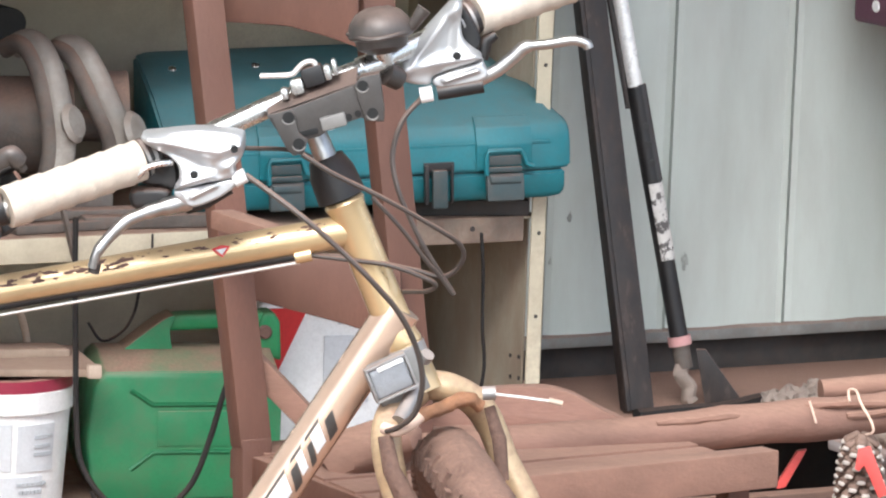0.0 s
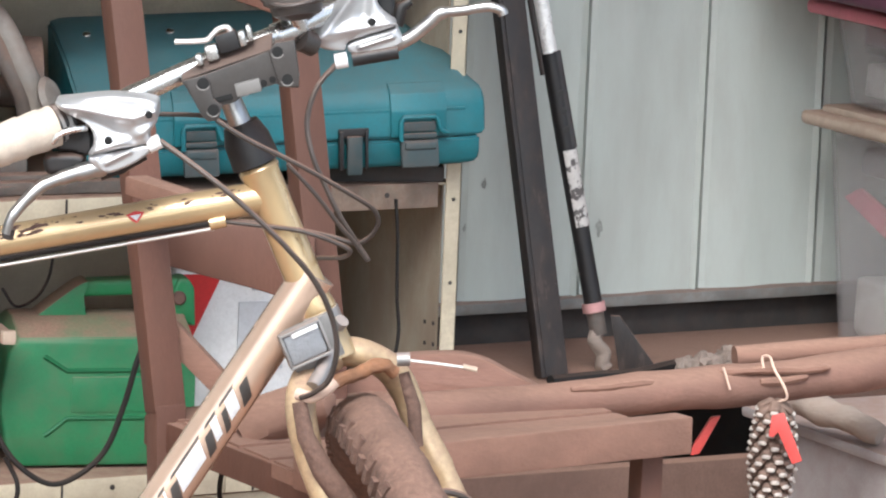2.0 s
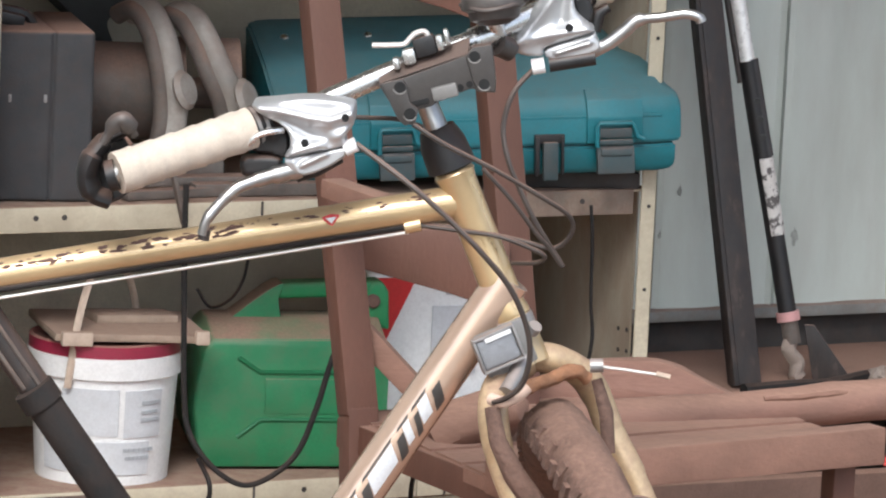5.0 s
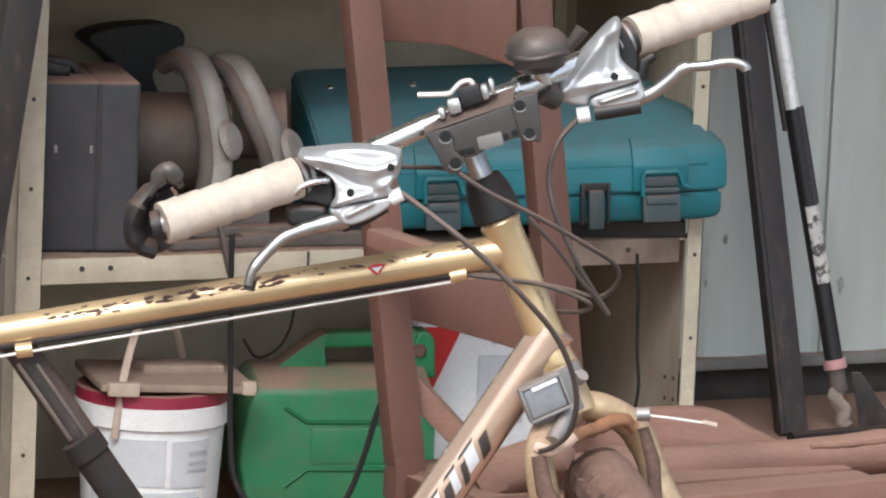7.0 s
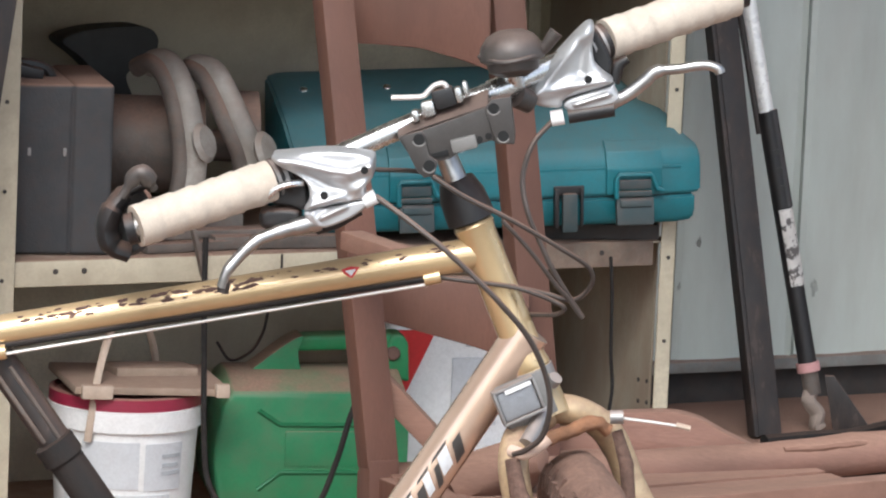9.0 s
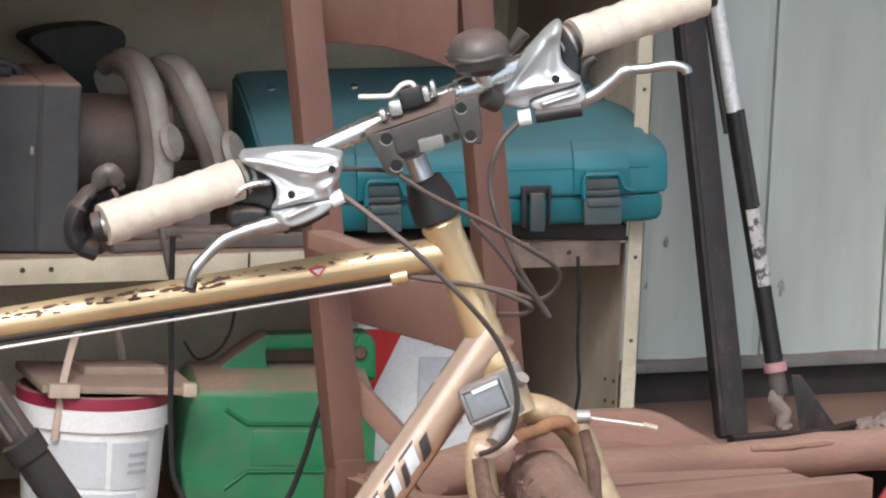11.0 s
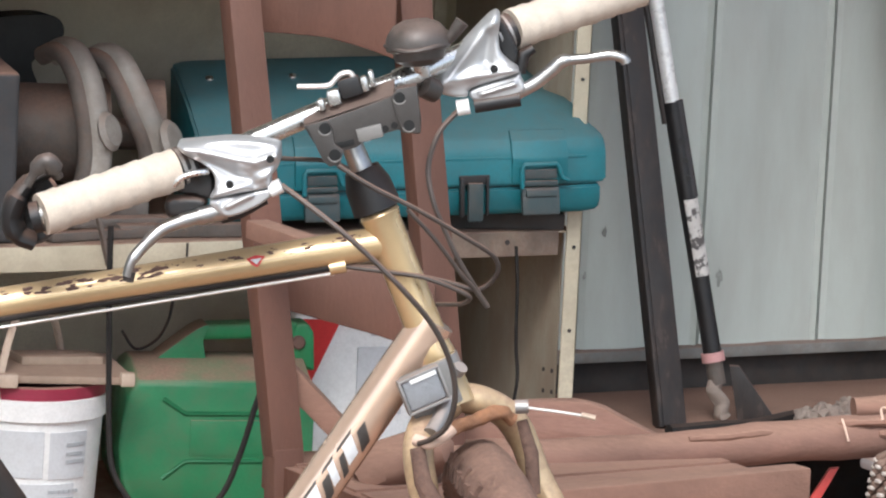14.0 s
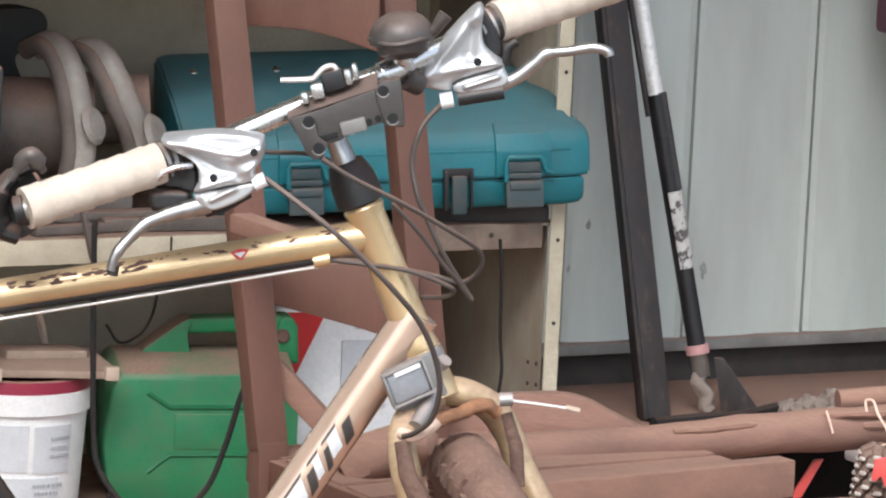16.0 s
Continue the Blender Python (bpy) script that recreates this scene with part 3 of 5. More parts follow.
def teal_case():
    """A moulded case, tipped a little to one side, whose lid slopes down to a rounded front."""
    ang, ln = 14.5, 0.535
    m = pose(-0.315, 6.335, 0.7185, 0, -2.5, ang)
    t = thing("power_tool_case", m, "teal moulded plastic power tool case with two latches", "case")

    def shell(name, side, rings, material):
        bm = B()  # outline in depth and height, drawn along the length
        made = []
        for x, sc, top in rings:
            made.append([bm.verts.new(m @ Vector((x, 0.10 + (y - 0.10) * sc, min(0.055 + (z - 0.055) * sc, top)))) for y, z in side])
        n = len(side)
        for q, w in zip(made, made[1:]):
            for k in range(n):
                bm.faces.new((q[k], q[(k + 1) % n], w[(k + 1) % n], w[k]))
        bm.faces.new(made[0][::-1])
        bm.faces.new(made[-1])
        bmesh.ops.recalc_face_normals(bm, faces=bm.faces[:])
        bmesh.ops.bevel(bm, geom=bm.edges[:], offset=0.0035, segments=2, affect="EDGES", clamp_overlap=True)
        return part(name, bm, material, t)

    shell("lower_shell", [(0.012, 0.002), (0.002, 0.014), (0.001, 0.0385), (0.208, 0.0385), (0.208, 0.002)],
          ((0.004, 0.97, 1), (0.012, 1.0, 1), (ln - 0.03, 1.0, 1), (ln - 0.008, 0.95, 1)), M_TEAL)
    lid = shell("lid", [(-0.002, 0.0405), (-0.002, 0.077), (0.004, 0.095), (0.014, 0.108), (0.085, 0.146), (0.180, 0.184), (0.208, 0.186), (0.21, 0.041)],
                ((0.0, 0.955, 1), (0.010, 0.99, 1), (0.026, 1.0, 1), (ln - 0.085, 1.0, 1), (ln - 0.030, 0.985, 0.139), (ln - 0.008, 0.95, 0.112), (ln, 0.90, 0.098)), M_TEAL)
    bm = B()
    box(bm, (ln - 0.05, 0.006, 0.004), m @ pose(ln / 2 - 0.004, 0.001, 0.0765), 0.0015)
    part("lid_step", bm, M_TEAL, lid)
    bm = B()
    box(bm, (ln - 0.06, 0.190, 0.006), m @ pose(ln / 2 - 0.010, 0.104, 0.0385), 0.0)
    part("seam", bm, M_BLACK, t, "dark gap between lid and tray")
    for x, w in ((0.155, 0.046), (0.4425, 0.050)):
        bm = B()  # raised pad of the lid round the latch, reaching over the rounded edge
        slab(bm, [(-0.006, 0.043), (-0.007, 0.076), (0.000, 0.098), (0.013, 0.111), (0.020, 0.110), (0.012, 0.043)], -w * 0.74, w * 0.74,
             m @ Matrix.Translation((x, 0, 0)) @ pose(0, 0, 0, 0, 0, 90), 0.002)
        part("latch_pad", bm, M_TEAL, lid)
        bm = B()
        box(bm, (w, 0.010, 0.036), m @ pose(x, -0.0085, 0.021, -9), 0.003)
        box(bm, (w * 0.82, 0.006, 0.010), m @ pose(x, -0.0125, 0.032, -9), 0.002)
        l = part("latch", bm, M_TEALD, t, "dusty dark latch plate")
        bm = B()
        sweep(bm, [m @ Vector((x + dx, -0.012, z)) for dx, z in ((-w * 0.5, 0.038), (-w * 0.5, 0.064), (-w * 0.44, 0.069), (w * 0.40, 0.069), (w * 0.47, 0.064), (w * 0.56, 0.051), (w * 0.74, 0.047))], 0.0032, 8)
        part("latch_bail", bm, M_TEAL, l)
        bm = B()
        box(bm, (w * 0.88, 0.004, 0.012), m @ pose(x - 0.001, -0.0095, 0.056), 0.001)
        part("bail_slot", bm, M_TEALD, l)
        bm = B()
        box(bm, (w * 0.92, 0.006, 0.007), m @ pose(x - 0.001, -0.011, 0.0445), 0.002)
        part("bail_bar", bm, M_TEALD, l)
    bm = B()
    box(bm, (0.040, 0.004, 0.012), m @ pose(0.356, -0.0045, 0.050), 0.001)
    box(bm, (0.006, 0.010, 0.050), m @ pose(0.339, -0.006, 0.028), 0.002)
    box(bm, (0.004, 0.008, 0.050), m @ pose(0.373, -0.005, 0.028), 0.002)
    part("handle_socket", bm, M_BLACK, t, "dark carrying-handle socket")
    bm = B()
    box(bm, (0.020, 0.010, 0.050), m @ pose(0.356, -0.009, 0.022), 0.003)
    part("handle_end", bm, M_TEALD, t)
    for x, y in ((0.040, 0.145), (0.150, 0.145)):
        bm = B()
        lathe(bm, [(0, 0), (0.006, 0), (0.005, 0.003), (0, 0.004)], m @ pose(x, y, 0.1690, 21), 12)
        part("rivet", bm, M_CHROME, t)
    bm = B()
    box(bm, (0.006, 0.016, 0.034), m @ pose(0.004, 0.06, 0.085, 24, 0, 0), 0.002)
    part("end_latch", bm, M_STEEL, t)
    # prop under the case, painted near-black as the shadow gap there
    bm = B()
    box(bm, (0.16, 0.09, 0.020), Matrix.Translation((0.060, 6.530, MID + 0.0105)) @ pose(0, 0, 0, 0, 0, ang), 0.002)
    single("timber_batten", roughen(bm, 0.001, 18), M_VOID, "batten under the teal case, coloured as the shade there", "batten")


teal_case()

# ---- things on the lowest shelf ----
def bucket():
    m = S(0.262, 0.105, LOW - 0.004)
    t = thing("plastic_bucket", m, "white plastic bucket with maroon lid and printed label", "bucket")
    bm = B()
    lathe(bm, [(0, 0.0), (0.080, 0.0), (0.084, 0.004), (0.0925, 0.138), (0.0975, 0.140), (0.0985, 0.166), (0.0955, 0.168), (0.092, 0.165), (0.0885, 0.14), (0.0805, 0.02), (0, 0.01)], m, 56)
    part("body", bm, M_WHITE, t)
    bm = B()
    lathe(bm, [(0, 0.178), (0.088, 0.178), (0.092, 0.184), (0.0965, 0.182), (0.097, 0.163), (0.094, 0.160)], m, 56)
    part("lid", bm, M_MAROON, t, "maroon lid")
    # printed labels wrap the front
    for z0, z1, a0, a1 in ((0.066, 0.126, -176, -152), (0.068, 0.128, -147, -101), (0.066, 0.126, -96, -62), (0.020, 0.060, -168, -124), (0.018, 0.060, -119, -72)):
        bm = B()
        seg = 10
        ring = []
        for k in range(seg + 1):
            a = radians(a0 + (a1 - a0) * k / seg - 28)
            col = []
            for z in (z0, z1):
                for r in (0.0003, 0.0018):
                    rr = 0.084 + 0.0085 * (z - 0.004) / 0.134 + r
                    col.append(bm.verts.new(m @ Vector((rr * math.cos(a + radians(28)), rr * math.sin(a + radians(28)), z))))
            ring.append(col)
        for q, w in zip(ring, ring[1:]):
            bm.faces.new((q[1], w[1], w[3], q[3]))
            bm.faces.new((q[0], q[2], w[2], w[0]))
            bm.faces.new((q[2], q[3], w[3], w[2]))
            bm.faces.new((q[0], w[0], w[1], q[1]))
        l = part("label", bm, M_PAPER, t, "pale grey printed label")
    bm = B()
    for zz, a0, a1 in ((0.110, -168, -146), (0.100, -166, -150), (0.085, -168, -146), (0.072, -168, -152), (0.110, -82, -64), (0.098, -82, -66), (0.088, -82, -64), (0.050, -96, -68), (0.040, -94, -72)):
        for k in range(6):
            a = radians(a0 + (a1 - a0) * (k + 0.5) / 6)
            rr = 0.084 + 0.0085 * (zz - 0.004) / 0.134 + 0.0020
            box(bm, (0.0014, rr * radians(abs(a1 - a0)) / 6.6, 0.0045), m @ pose(rr * math.cos(a), rr * math.sin(a), zz, 0, 0, math.degrees(a)), 0)
    part("print_line", bm, M_INK, l)["kind"] = "stuff"
    bm = B()
    hs = [(-0.070, -0.072, 0.128), (-0.066, -0.074, 0.165), (-0.054, -0.060, 0.215), (-0.030, -0.030, 0.262), (0.0, 0.0, 0.278), (0.030, 0.030, 0.262), (0.054, 0.056, 0.215), (0.066, 0.070, 0.15)]
    sweep(bm, spline([m @ pose(0, 0, 0, 0, 0, -6) @ Vector(p) for p in hs]), 0.0048, 8, flat=0.4)
    part("bail_handle", bm, M_TUBLID, t, "dusty beige carrying bail")
    # a flat dusty tray lies on the lid
    z = LOW + 0.178
    q = S(0.275, 0.095, z, 0, 0, -10)
    t2 = thing("paint_tray", q, "flat dusty brown tray lying on the bucket lid", "tray")
    bm = B()
    box(bm, (0.20, 0.16, 0.010), q @ pose(0, 0, 0.011, 1, 1.5, 0), 0.003)
    part("tray_base", roughen(bm, 0.0015, 25), M_TRAY, t2)
    for x, w in ((-0.072, 0.040), (0.088, 0.018)):
        bm = B()
        box(bm, (w, 0.012, 0.018), q @ pose(x, -0.082, 0.011, 0, 1.5, 0), 0.003)
        part("tray_rim", bm, M_TUBLID, t2)
    bm = B()
    box(bm, (0.11, 0.05, 0.012), q @ pose(0.02, 0.02, 0.020, 0, 2, 8), 0.003)
    part("tray_lid", bm, M_TRAY, t2)


bucket()


def jerry_can():
    m = S(0.520, 0.13, LOW, 0, 0, -14)
    t = thing("jerry_can", m, "green plastic jerry can with dusty shoulders", "jerry can")
    hw = 0.127
    bm = B()
    rings = []
    for y, ins, top in ((-0.076, 0.010, 0.166), (-0.074, 0.003, 0.171), (-0.067, 0.0, 0.175), (-0.024, 0.0, 0.190), (0.024, 0.0, 0.190), (0.067, 0.0, 0.175), (0.076, 0.008, 0.166)):
        out = []
        for x, z in ((-hw + 0.024, 0.003), (0, 0.003), (hw - 0.014, 0.003), (hw, 0.016), (hw, top - 0.02), (hw - 0.008, top), (0.02, top), (-hw + 0.022, top), (-hw + 0.010, top - 0.020), (-hw + 0.002, 0.105), (-hw, 0.080), (-hw + 0.005, 0.040)):
            out.append(bm.verts.new(m @ Vector((x * (1 - ins * 4), y, max(0.003 + ins * 0.4, z - ins * 0.6)))))
        rings.append(out)
    for q, w in zip(rings, rings[1:]):
        for k in range(len(q)):
            bm.faces.new((q[k], q[(k + 1) % len(q)], w[(k + 1) % len(q)], w[k]))
    bm.faces.new(rings[0][::-1])
    bm.faces.new(rings[-1])
    bmesh.ops.bevel(bm, geom=bm.edges[:], offset=0.003, segments=2, affect="EDGES", clamp_overlap=True)
    body = part("body", bm, M_GREEN, t)
    for zig in (((-0.071, 0.146), (-0.042, 0.127), (0.070, 0.127)), ((-0.069, 0.043), (-0.040, 0.0655), (0.060, 0.0655))):
        bm = B()  # pressed seams of the front panel
        sweep(bm, [m @ Vector((x, -0.0752, z)) for x, z in zig], 0.0034, 8)
        part("front_seam", bm, M_GREEN2, body)
    bm = B()
    box(bm, (0.110, 0.005, 0.046), m @ pose(0.020, -0.0752, 0.096), 0.002)
    part("raised_panel", bm, M_GREEN, body)
    # hollow grip moulded into the neck: a sloping shoulder, a bar and an end post
    bm = B()
    slab(bm, smooth2([(-0.098, 0.168), (-0.066, 0.194), (-0.036, 0.217), (-0.018, 0.229), (-0.006, 0.232), (-0.012, 0.214), (-0.010, 0.196), (-0.010, 0.180), (-0.050, 0.178)], 4), -0.024, 0.024, m, 0.007, 3)
    part("neck_shoulder", bm, M_GREEN, t, "rubbed green shoulder of the grip")
    bm = B()
    slab(bm, [(-0.022, 0.2115), (-0.016, 0.229), (0.0, 0.2325), (0.112, 0.2365), (0.118, 0.216)], -0.019, 0.019, m, 0.006, 3)
    part("grip_bar", bm, M_GREEN3, t)
    bm = B()
    slab(bm, [(0.104, 0.180), (0.104, 0.220), (0.110, 0.236), (0.124, 0.236), (0.133, 0.224), (0.136, 0.172)], -0.022, 0.022, m, 0.006, 3)
    part("grip_end", bm, M_GREEN3, t)
    bm = B()
    lathe(bm, [(0, 0), (0.009, 0), (0.009, 0.006), (0.007, 0.008), (0, 0.008)], m @ pose(0.112, -0.020, 0.211, 90, 0, 0), 22)
    part("screw_cap", bm, M_FLAKE, t, "dark red-brown screw cap")


jerry_can()


def red_white_carton():
    m = S(0.735, 0.20, LOW, 0, 0, -8)
    t = thing("plastic_container", m, "white plastic container with red corner", "container")
    bm = B()
    box(bm, (0.17, 0.12, 0.235), m @ pose(0.01, 0, 0.118, 0, 0, 0), 0.008, 3)
    part("body", bm, M_WHITE, t)
    bm = B()
    slab(bm, [(-0.072, 0.13), (-0.072, 0.228), (-0.012, 0.228), (-0.058, 0.13)], -0.0635, -0.0600, m, 0.0005, 1)
    part("red_panel", bm, M_RED, t, "red printed corner")
    bm = B()
    slab(bm, [(0.012, 0.10), (0.012, 0.19), (0.075, 0.19), (0.075, 0.10)], -0.0630, -0.0600, m, 0.0005, 1)
    part("label", bm, M_PAPER, t)
    bm = B()
    slab(bm, [(0.03, 0.205), (0.03, 0.213), (0.055, 0.213), (0.055, 0.205)], -0.0630, -0.0600, m, 0.0003, 1)
    part("print_bar", bm, M_INK, t)
    bm = B()
    box(bm, (0.075, 0.06, 0.06), S(0.80, 0.07, LOW + 0.031), 0.006)
    single("small_box", bm, M_BLACK, "small dark box on the lowest shelf", "box")


red_white_carton()

# cords that hang across the shelving
def cord(name, pts, r, material, label, n=8):
    bm = B()
    sweep(bm, spline(pts, 8), r, n)
    return single(name, bm, material, label, "cord")


cord("extension_lead", [(-0.405, 5.980, 0.770), (-0.404, 5.980, 0.698), (-0.402, 5.990, 0.614), (-0.398, 5.980, 0.526), (-0.390, 5.970, 0.473), (-0.362, 5.960, 0.434), (-0.324, 5.960, 0.411), (-0.291, 5.970, 0.419), (-0.258, 5.980, 0.450), (-0.237, 5.980, 0.506), (-0.222, 5.980, 0.563), (-0.203, 5.990, 0.617), (-0.202, 6.000, 0.657)], 0.0036, M_RUBBER, "black rubber power cord looping before the jerry can")
cord("cable", [(-0.378, 5.990, 0.434), (-0.362, 5.970, 0.408), (-0.365, 5.970, 0.383), (-0.387, 5.960, 0.357), (-0.409, 5.960, 0.320)], 0.0030, M_RUBBER, "thin black cord hanging over the shelf lip")
cord("hanging_wire", [(0.086, 6.420, 0.701), (0.090, 6.420, 0.649), (0.092, 6.420, 0.576), (0.096, 6.420, 0.531), (0.092, 6.420, 0.490)], 0.0023, M_RUBBER, "thin dark wire hanging by the shelf end")
cord("loose_wire", [(-0.113, 5.900, 0.460), (-0.117, 5.900, 0.419), (-0.106, 5.900, 0.385), (-0.085, 5.900, 0.362)], 0.0030, M_RUBBER, "thin dark wire hanging under the bench")

bm = B()
beam(bm, s((0.294, -0.012, 0.751)), s((0.312, -0.012, 0.686)), 0.012, 0.006)
single("hook", bm, M_IRON, "rusty iron hook hanging over the shelf lip", "hook")
cord("loose_wire", [s((0.522, 0.250, 0.591)), s((0.516, 0.250, 0.564)), s((0.495, 0.240, 0.542)), s((0.462, 0.230, 0.534)), s((0.446, 0.240, 0.557))], 0.002, M_CABLE, "thin wire on the lowest shelf")

for a, b, w in (((0.247, 0.030, 0.710), (0.509, 0.060, 0.711), 0.012), ((0.348, 0.050, 0.709), (0.549, 0.030, 0.725), 0.016)):
    a, b = Vector(a), Vector(b)
    a.z = b.z = MID + w / 2 + 0.001
    bm = B()
    beam(bm, s(a), s(b), w * 1.6, w)
    single("steel_bar", roughen(bm, 0.0008, 30), M_IRON, "dusty steel bar lying on the middle shelf", "bar", "bars on the shelf")

# ---- brown wooden bench with a slatted back ----
def bench():
    t = thing("wooden_bench", pose(-0.2, 5.85, 0), "old brown-painted wooden bench with a tall back, dusty", "bench")
    up = (0.45, -0.9, 0)
    posts = ((((-0.262, 5.860, 1.098)), ((-0.223, 5.840, 0.797)), ((-0.181, 5.800, 0.517)), 0.040), (((-0.065, 6.000, 1.093)), ((-0.035, 5.980, 0.845)), ((0.004, 5.960, 0.556)), 0.042))
    for a, c, b, w in posts:
        bm = B()
        p = Vector(b) + (Vector(b) - Vector(c)).normalized() * 0.02
        low = Vector((p.x + 0.02, p.y, 0.0))
        beam(bm, a, Vector(b) + Vector((0, 0, 0.02)), w, 0.032, up)
        beam(bm, Vector(b) + Vector((0, 0, 0.03)), low, w * 0.95, 0.031, up)
        part("back_post", roughen(bm, 0.0012, 9), M_WOOD, t)
    bm = B()
    slab(bm, [(-0.248, 1.104), (-0.078, 1.111), (-0.073, 0.992), (-0.110, 1.004), (-0.157, 1.015), (-0.204, 1.017), (-0.241, 1.017)], 5.925, 5.950, None, 0.004)
    part("top_rail", bm, M_WOOD, t)
    bm = B()
    slab(bm, [(-0.212, 0.729), (-0.085, 0.745), (-0.014, 0.732), (-0.010, 0.643), (-0.081, 0.664), (-0.190, 0.689), (-0.214, 0.696)], 5.915, 5.940, None, 0.004)
    part("mid_rail", bm, M_WOOD, t)
    bm = B()
    slab(bm, [(-0.1917, 0.6545), (-0.1642, 0.631), (-0.1086, 0.5752), (-0.095, 0.545), (-0.1304, 0.5592), (-0.1623, 0.59), (-0.1896, 0.6061)], 5.815, 5.842, None, 0.003)
    part("corner_brace", bm, M_PLANK, t, "paler brown diagonal brace")
    bm = B()
    beam(bm, (-0.223, 5.780, 0.806), (-0.152, 5.660, 0.805), 0.03, 0.022)
    part("arm_stub", bm, M_PLANK, t)
    z = 0.53
    bl, fl, fr = Vector((-0.200, 5.845, z)), Vector((-0.020, 5.515, z)), Vector((0.425, 5.80, z))
    br = bl + (fr - fl)
    bm = B()
    n = 5
    for k in range(n):  # seat boards run along the bench
        a, b = bl.lerp(fl, (k + 0.04) / n), bl.lerp(fl, (k + 0.96) / n)
        c, d = br.lerp(fr, (k + 0.04) / n), br.lerp(fr, (k + 0.96) / n)
        bm = B()
        vs = [bm.verts.new(q + Vector((0, 0, h))) for h in (-0.022, 0) for q in (a, b, d, c)]
        for f in ((0, 1, 2, 3), (4, 7, 6, 5), (0, 4, 5, 1), (1, 5, 6, 2), (2, 6, 7, 3), (3, 7, 4, 0)):
            bm.faces.new([vs[i] for i in f])
        bmesh.ops.recalc_face_normals(bm, faces=bm.faces[:])
        bmesh.ops.bevel(bm, geom=bm.edges[:], offset=0.003, segments=2, affect="EDGES")
        part("seat_board", bm, M_PLANK, t)
    bm = B()
    beam(bm, (-0.196, 5.836, 0.5085), (0.012, 5.494, 0.5085), 0.026, 0.036)
    part("side_rail", bm, M_WOOD, t)
    bm = B()
    beam(bm, fl + Vector((0.0, -0.006, 0.001)), fr + Vector((0.0, -0.006, 0.005)), 0.034, 0.044)
    part("front_rail", roughen(bm, 0.0015, 9), M_PLANK, t)
    for q, dx in ((fl.lerp(fr, 0.26), 0.0), (fl.lerp(fr, 0.905), 0.0)):
        bm = B()
        beam(bm, q + Vector((dx, 0.03, -0.024)), Vector((q.x + dx, q.y + 0.03, 0)), 0.028, 0.030, (1, 0.6, 0))
        part("front_leg", bm, M_WOOD, t)


bench()

bm = B()
pts = spline([(0.060, 5.890, 0.520), (0.115, 5.890, 0.527), (0.264, 5.950, 0.532), (0.417, 6.010, 0.543), (0.538, 6.070, 0.545), (0.617, 6.110, 0.550), (0.751, 6.190, 0.559)], 8)
sweep(bm, pts, [0.0262 + 0.0028 * noise.noise(p * 14) for p in pts], 18)
roughen(bm, 0.0012, 30)
pole = thing("timber_pole", Matrix.Translation(pts[0]), "long brown timber pole lying on the bench", "pole")
part("shaft", bm, M_POLE, pole)
for run in (((0.480, 6.025, 0.564), (0.520, 6.035, 0.567), (0.585, 6.065, 0.564), (0.621, 6.080, 0.566)), ((0.532, 6.040, 0.552), (0.564, 6.055, 0.552), (0.593, 6.070, 0.556)), ((0.297, 5.945, 0.552), (0.353, 5.965, 0.555), (0.401, 5.985, 0.558))):
    bm = B()
    sweep(bm, spline(run, 6), [0.0035] + [0.0055] * (6 * (len(run) - 1) - 1) + [0.002], 8)
    part("splinter", roughen(bm, 0.0015, 70), M_PLANK, pole, "torn pale splinter")
bm = B()
slab(bm, smooth2([(0.047, 0.563), (0.142, 0.579), (0.190, 0.575), (0.225, 0.559), (0.270, 0.537), (0.268, 0.525), (0.049, 0.510)], 4), 6.005, 6.03, None, 0.004)
single("shaped_board", bm, M_POLE, "brown board with a curved end behind the pole", "board")
bm = B()
sweep(bm, spline([(0.506, 6.120, 0.567), (0.591, 6.140, 0.574), (0.692, 6.170, 0.579), (0.758, 6.200, 0.584)], 6), [0.014 + 0.002 * noise.noise(Vector((k * 0.4, 2, 1))) for k in range(19)], 12)
part("side_branch", bm, M_PLANK, pole, "pale dusty side branch")
bm = B()
for dx, dy, dz, r in ((0, 0, 0, 0.024), (0.03, 0.006, 0.004, 0.02), (-0.028, 0.004, -0.004, 0.018)):
    q = Vector((0.526, 6.817, 0.424)) + Vector((dx, dy, dz))
    bmesh.ops.create_icosphere(bm, subdivisions=4, radius=r * 0.9, matrix=Matrix.Translation(q))
single("gravel_lump", roughen(roughen(bm, 0.009, 60), 0.006, 160), M_BONE, "pale crumbly lump behind the pole", "lump")
bm = B()
roughen(lathe(bm, [(0, -0.06), (0.022, -0.055), (0.033, -0.02), (0.030, 0.025), (0.024, 0.05), (0, 0.06)], axis((-0.040, 5.720, 0.553), (-0.015, 5.720, 0.564)), 24), 0.011, 38)
single("dirt_clod", bm, M_PLANK, "lump of dry brown dirt on the bench", "clod")

# black roll added to stand for the dark shadow behind the pole
cord("ledge_shade_roll", [(0.309, 6.728, 0.411), (0.369, 6.772, 0.411), (0.433, 6.809, 0.411), (0.492, 6.887, 0.411), (0.574, 6.937, 0.411)], 0.009, M_RUBBER, "black roll added as the shadow along the ledge")

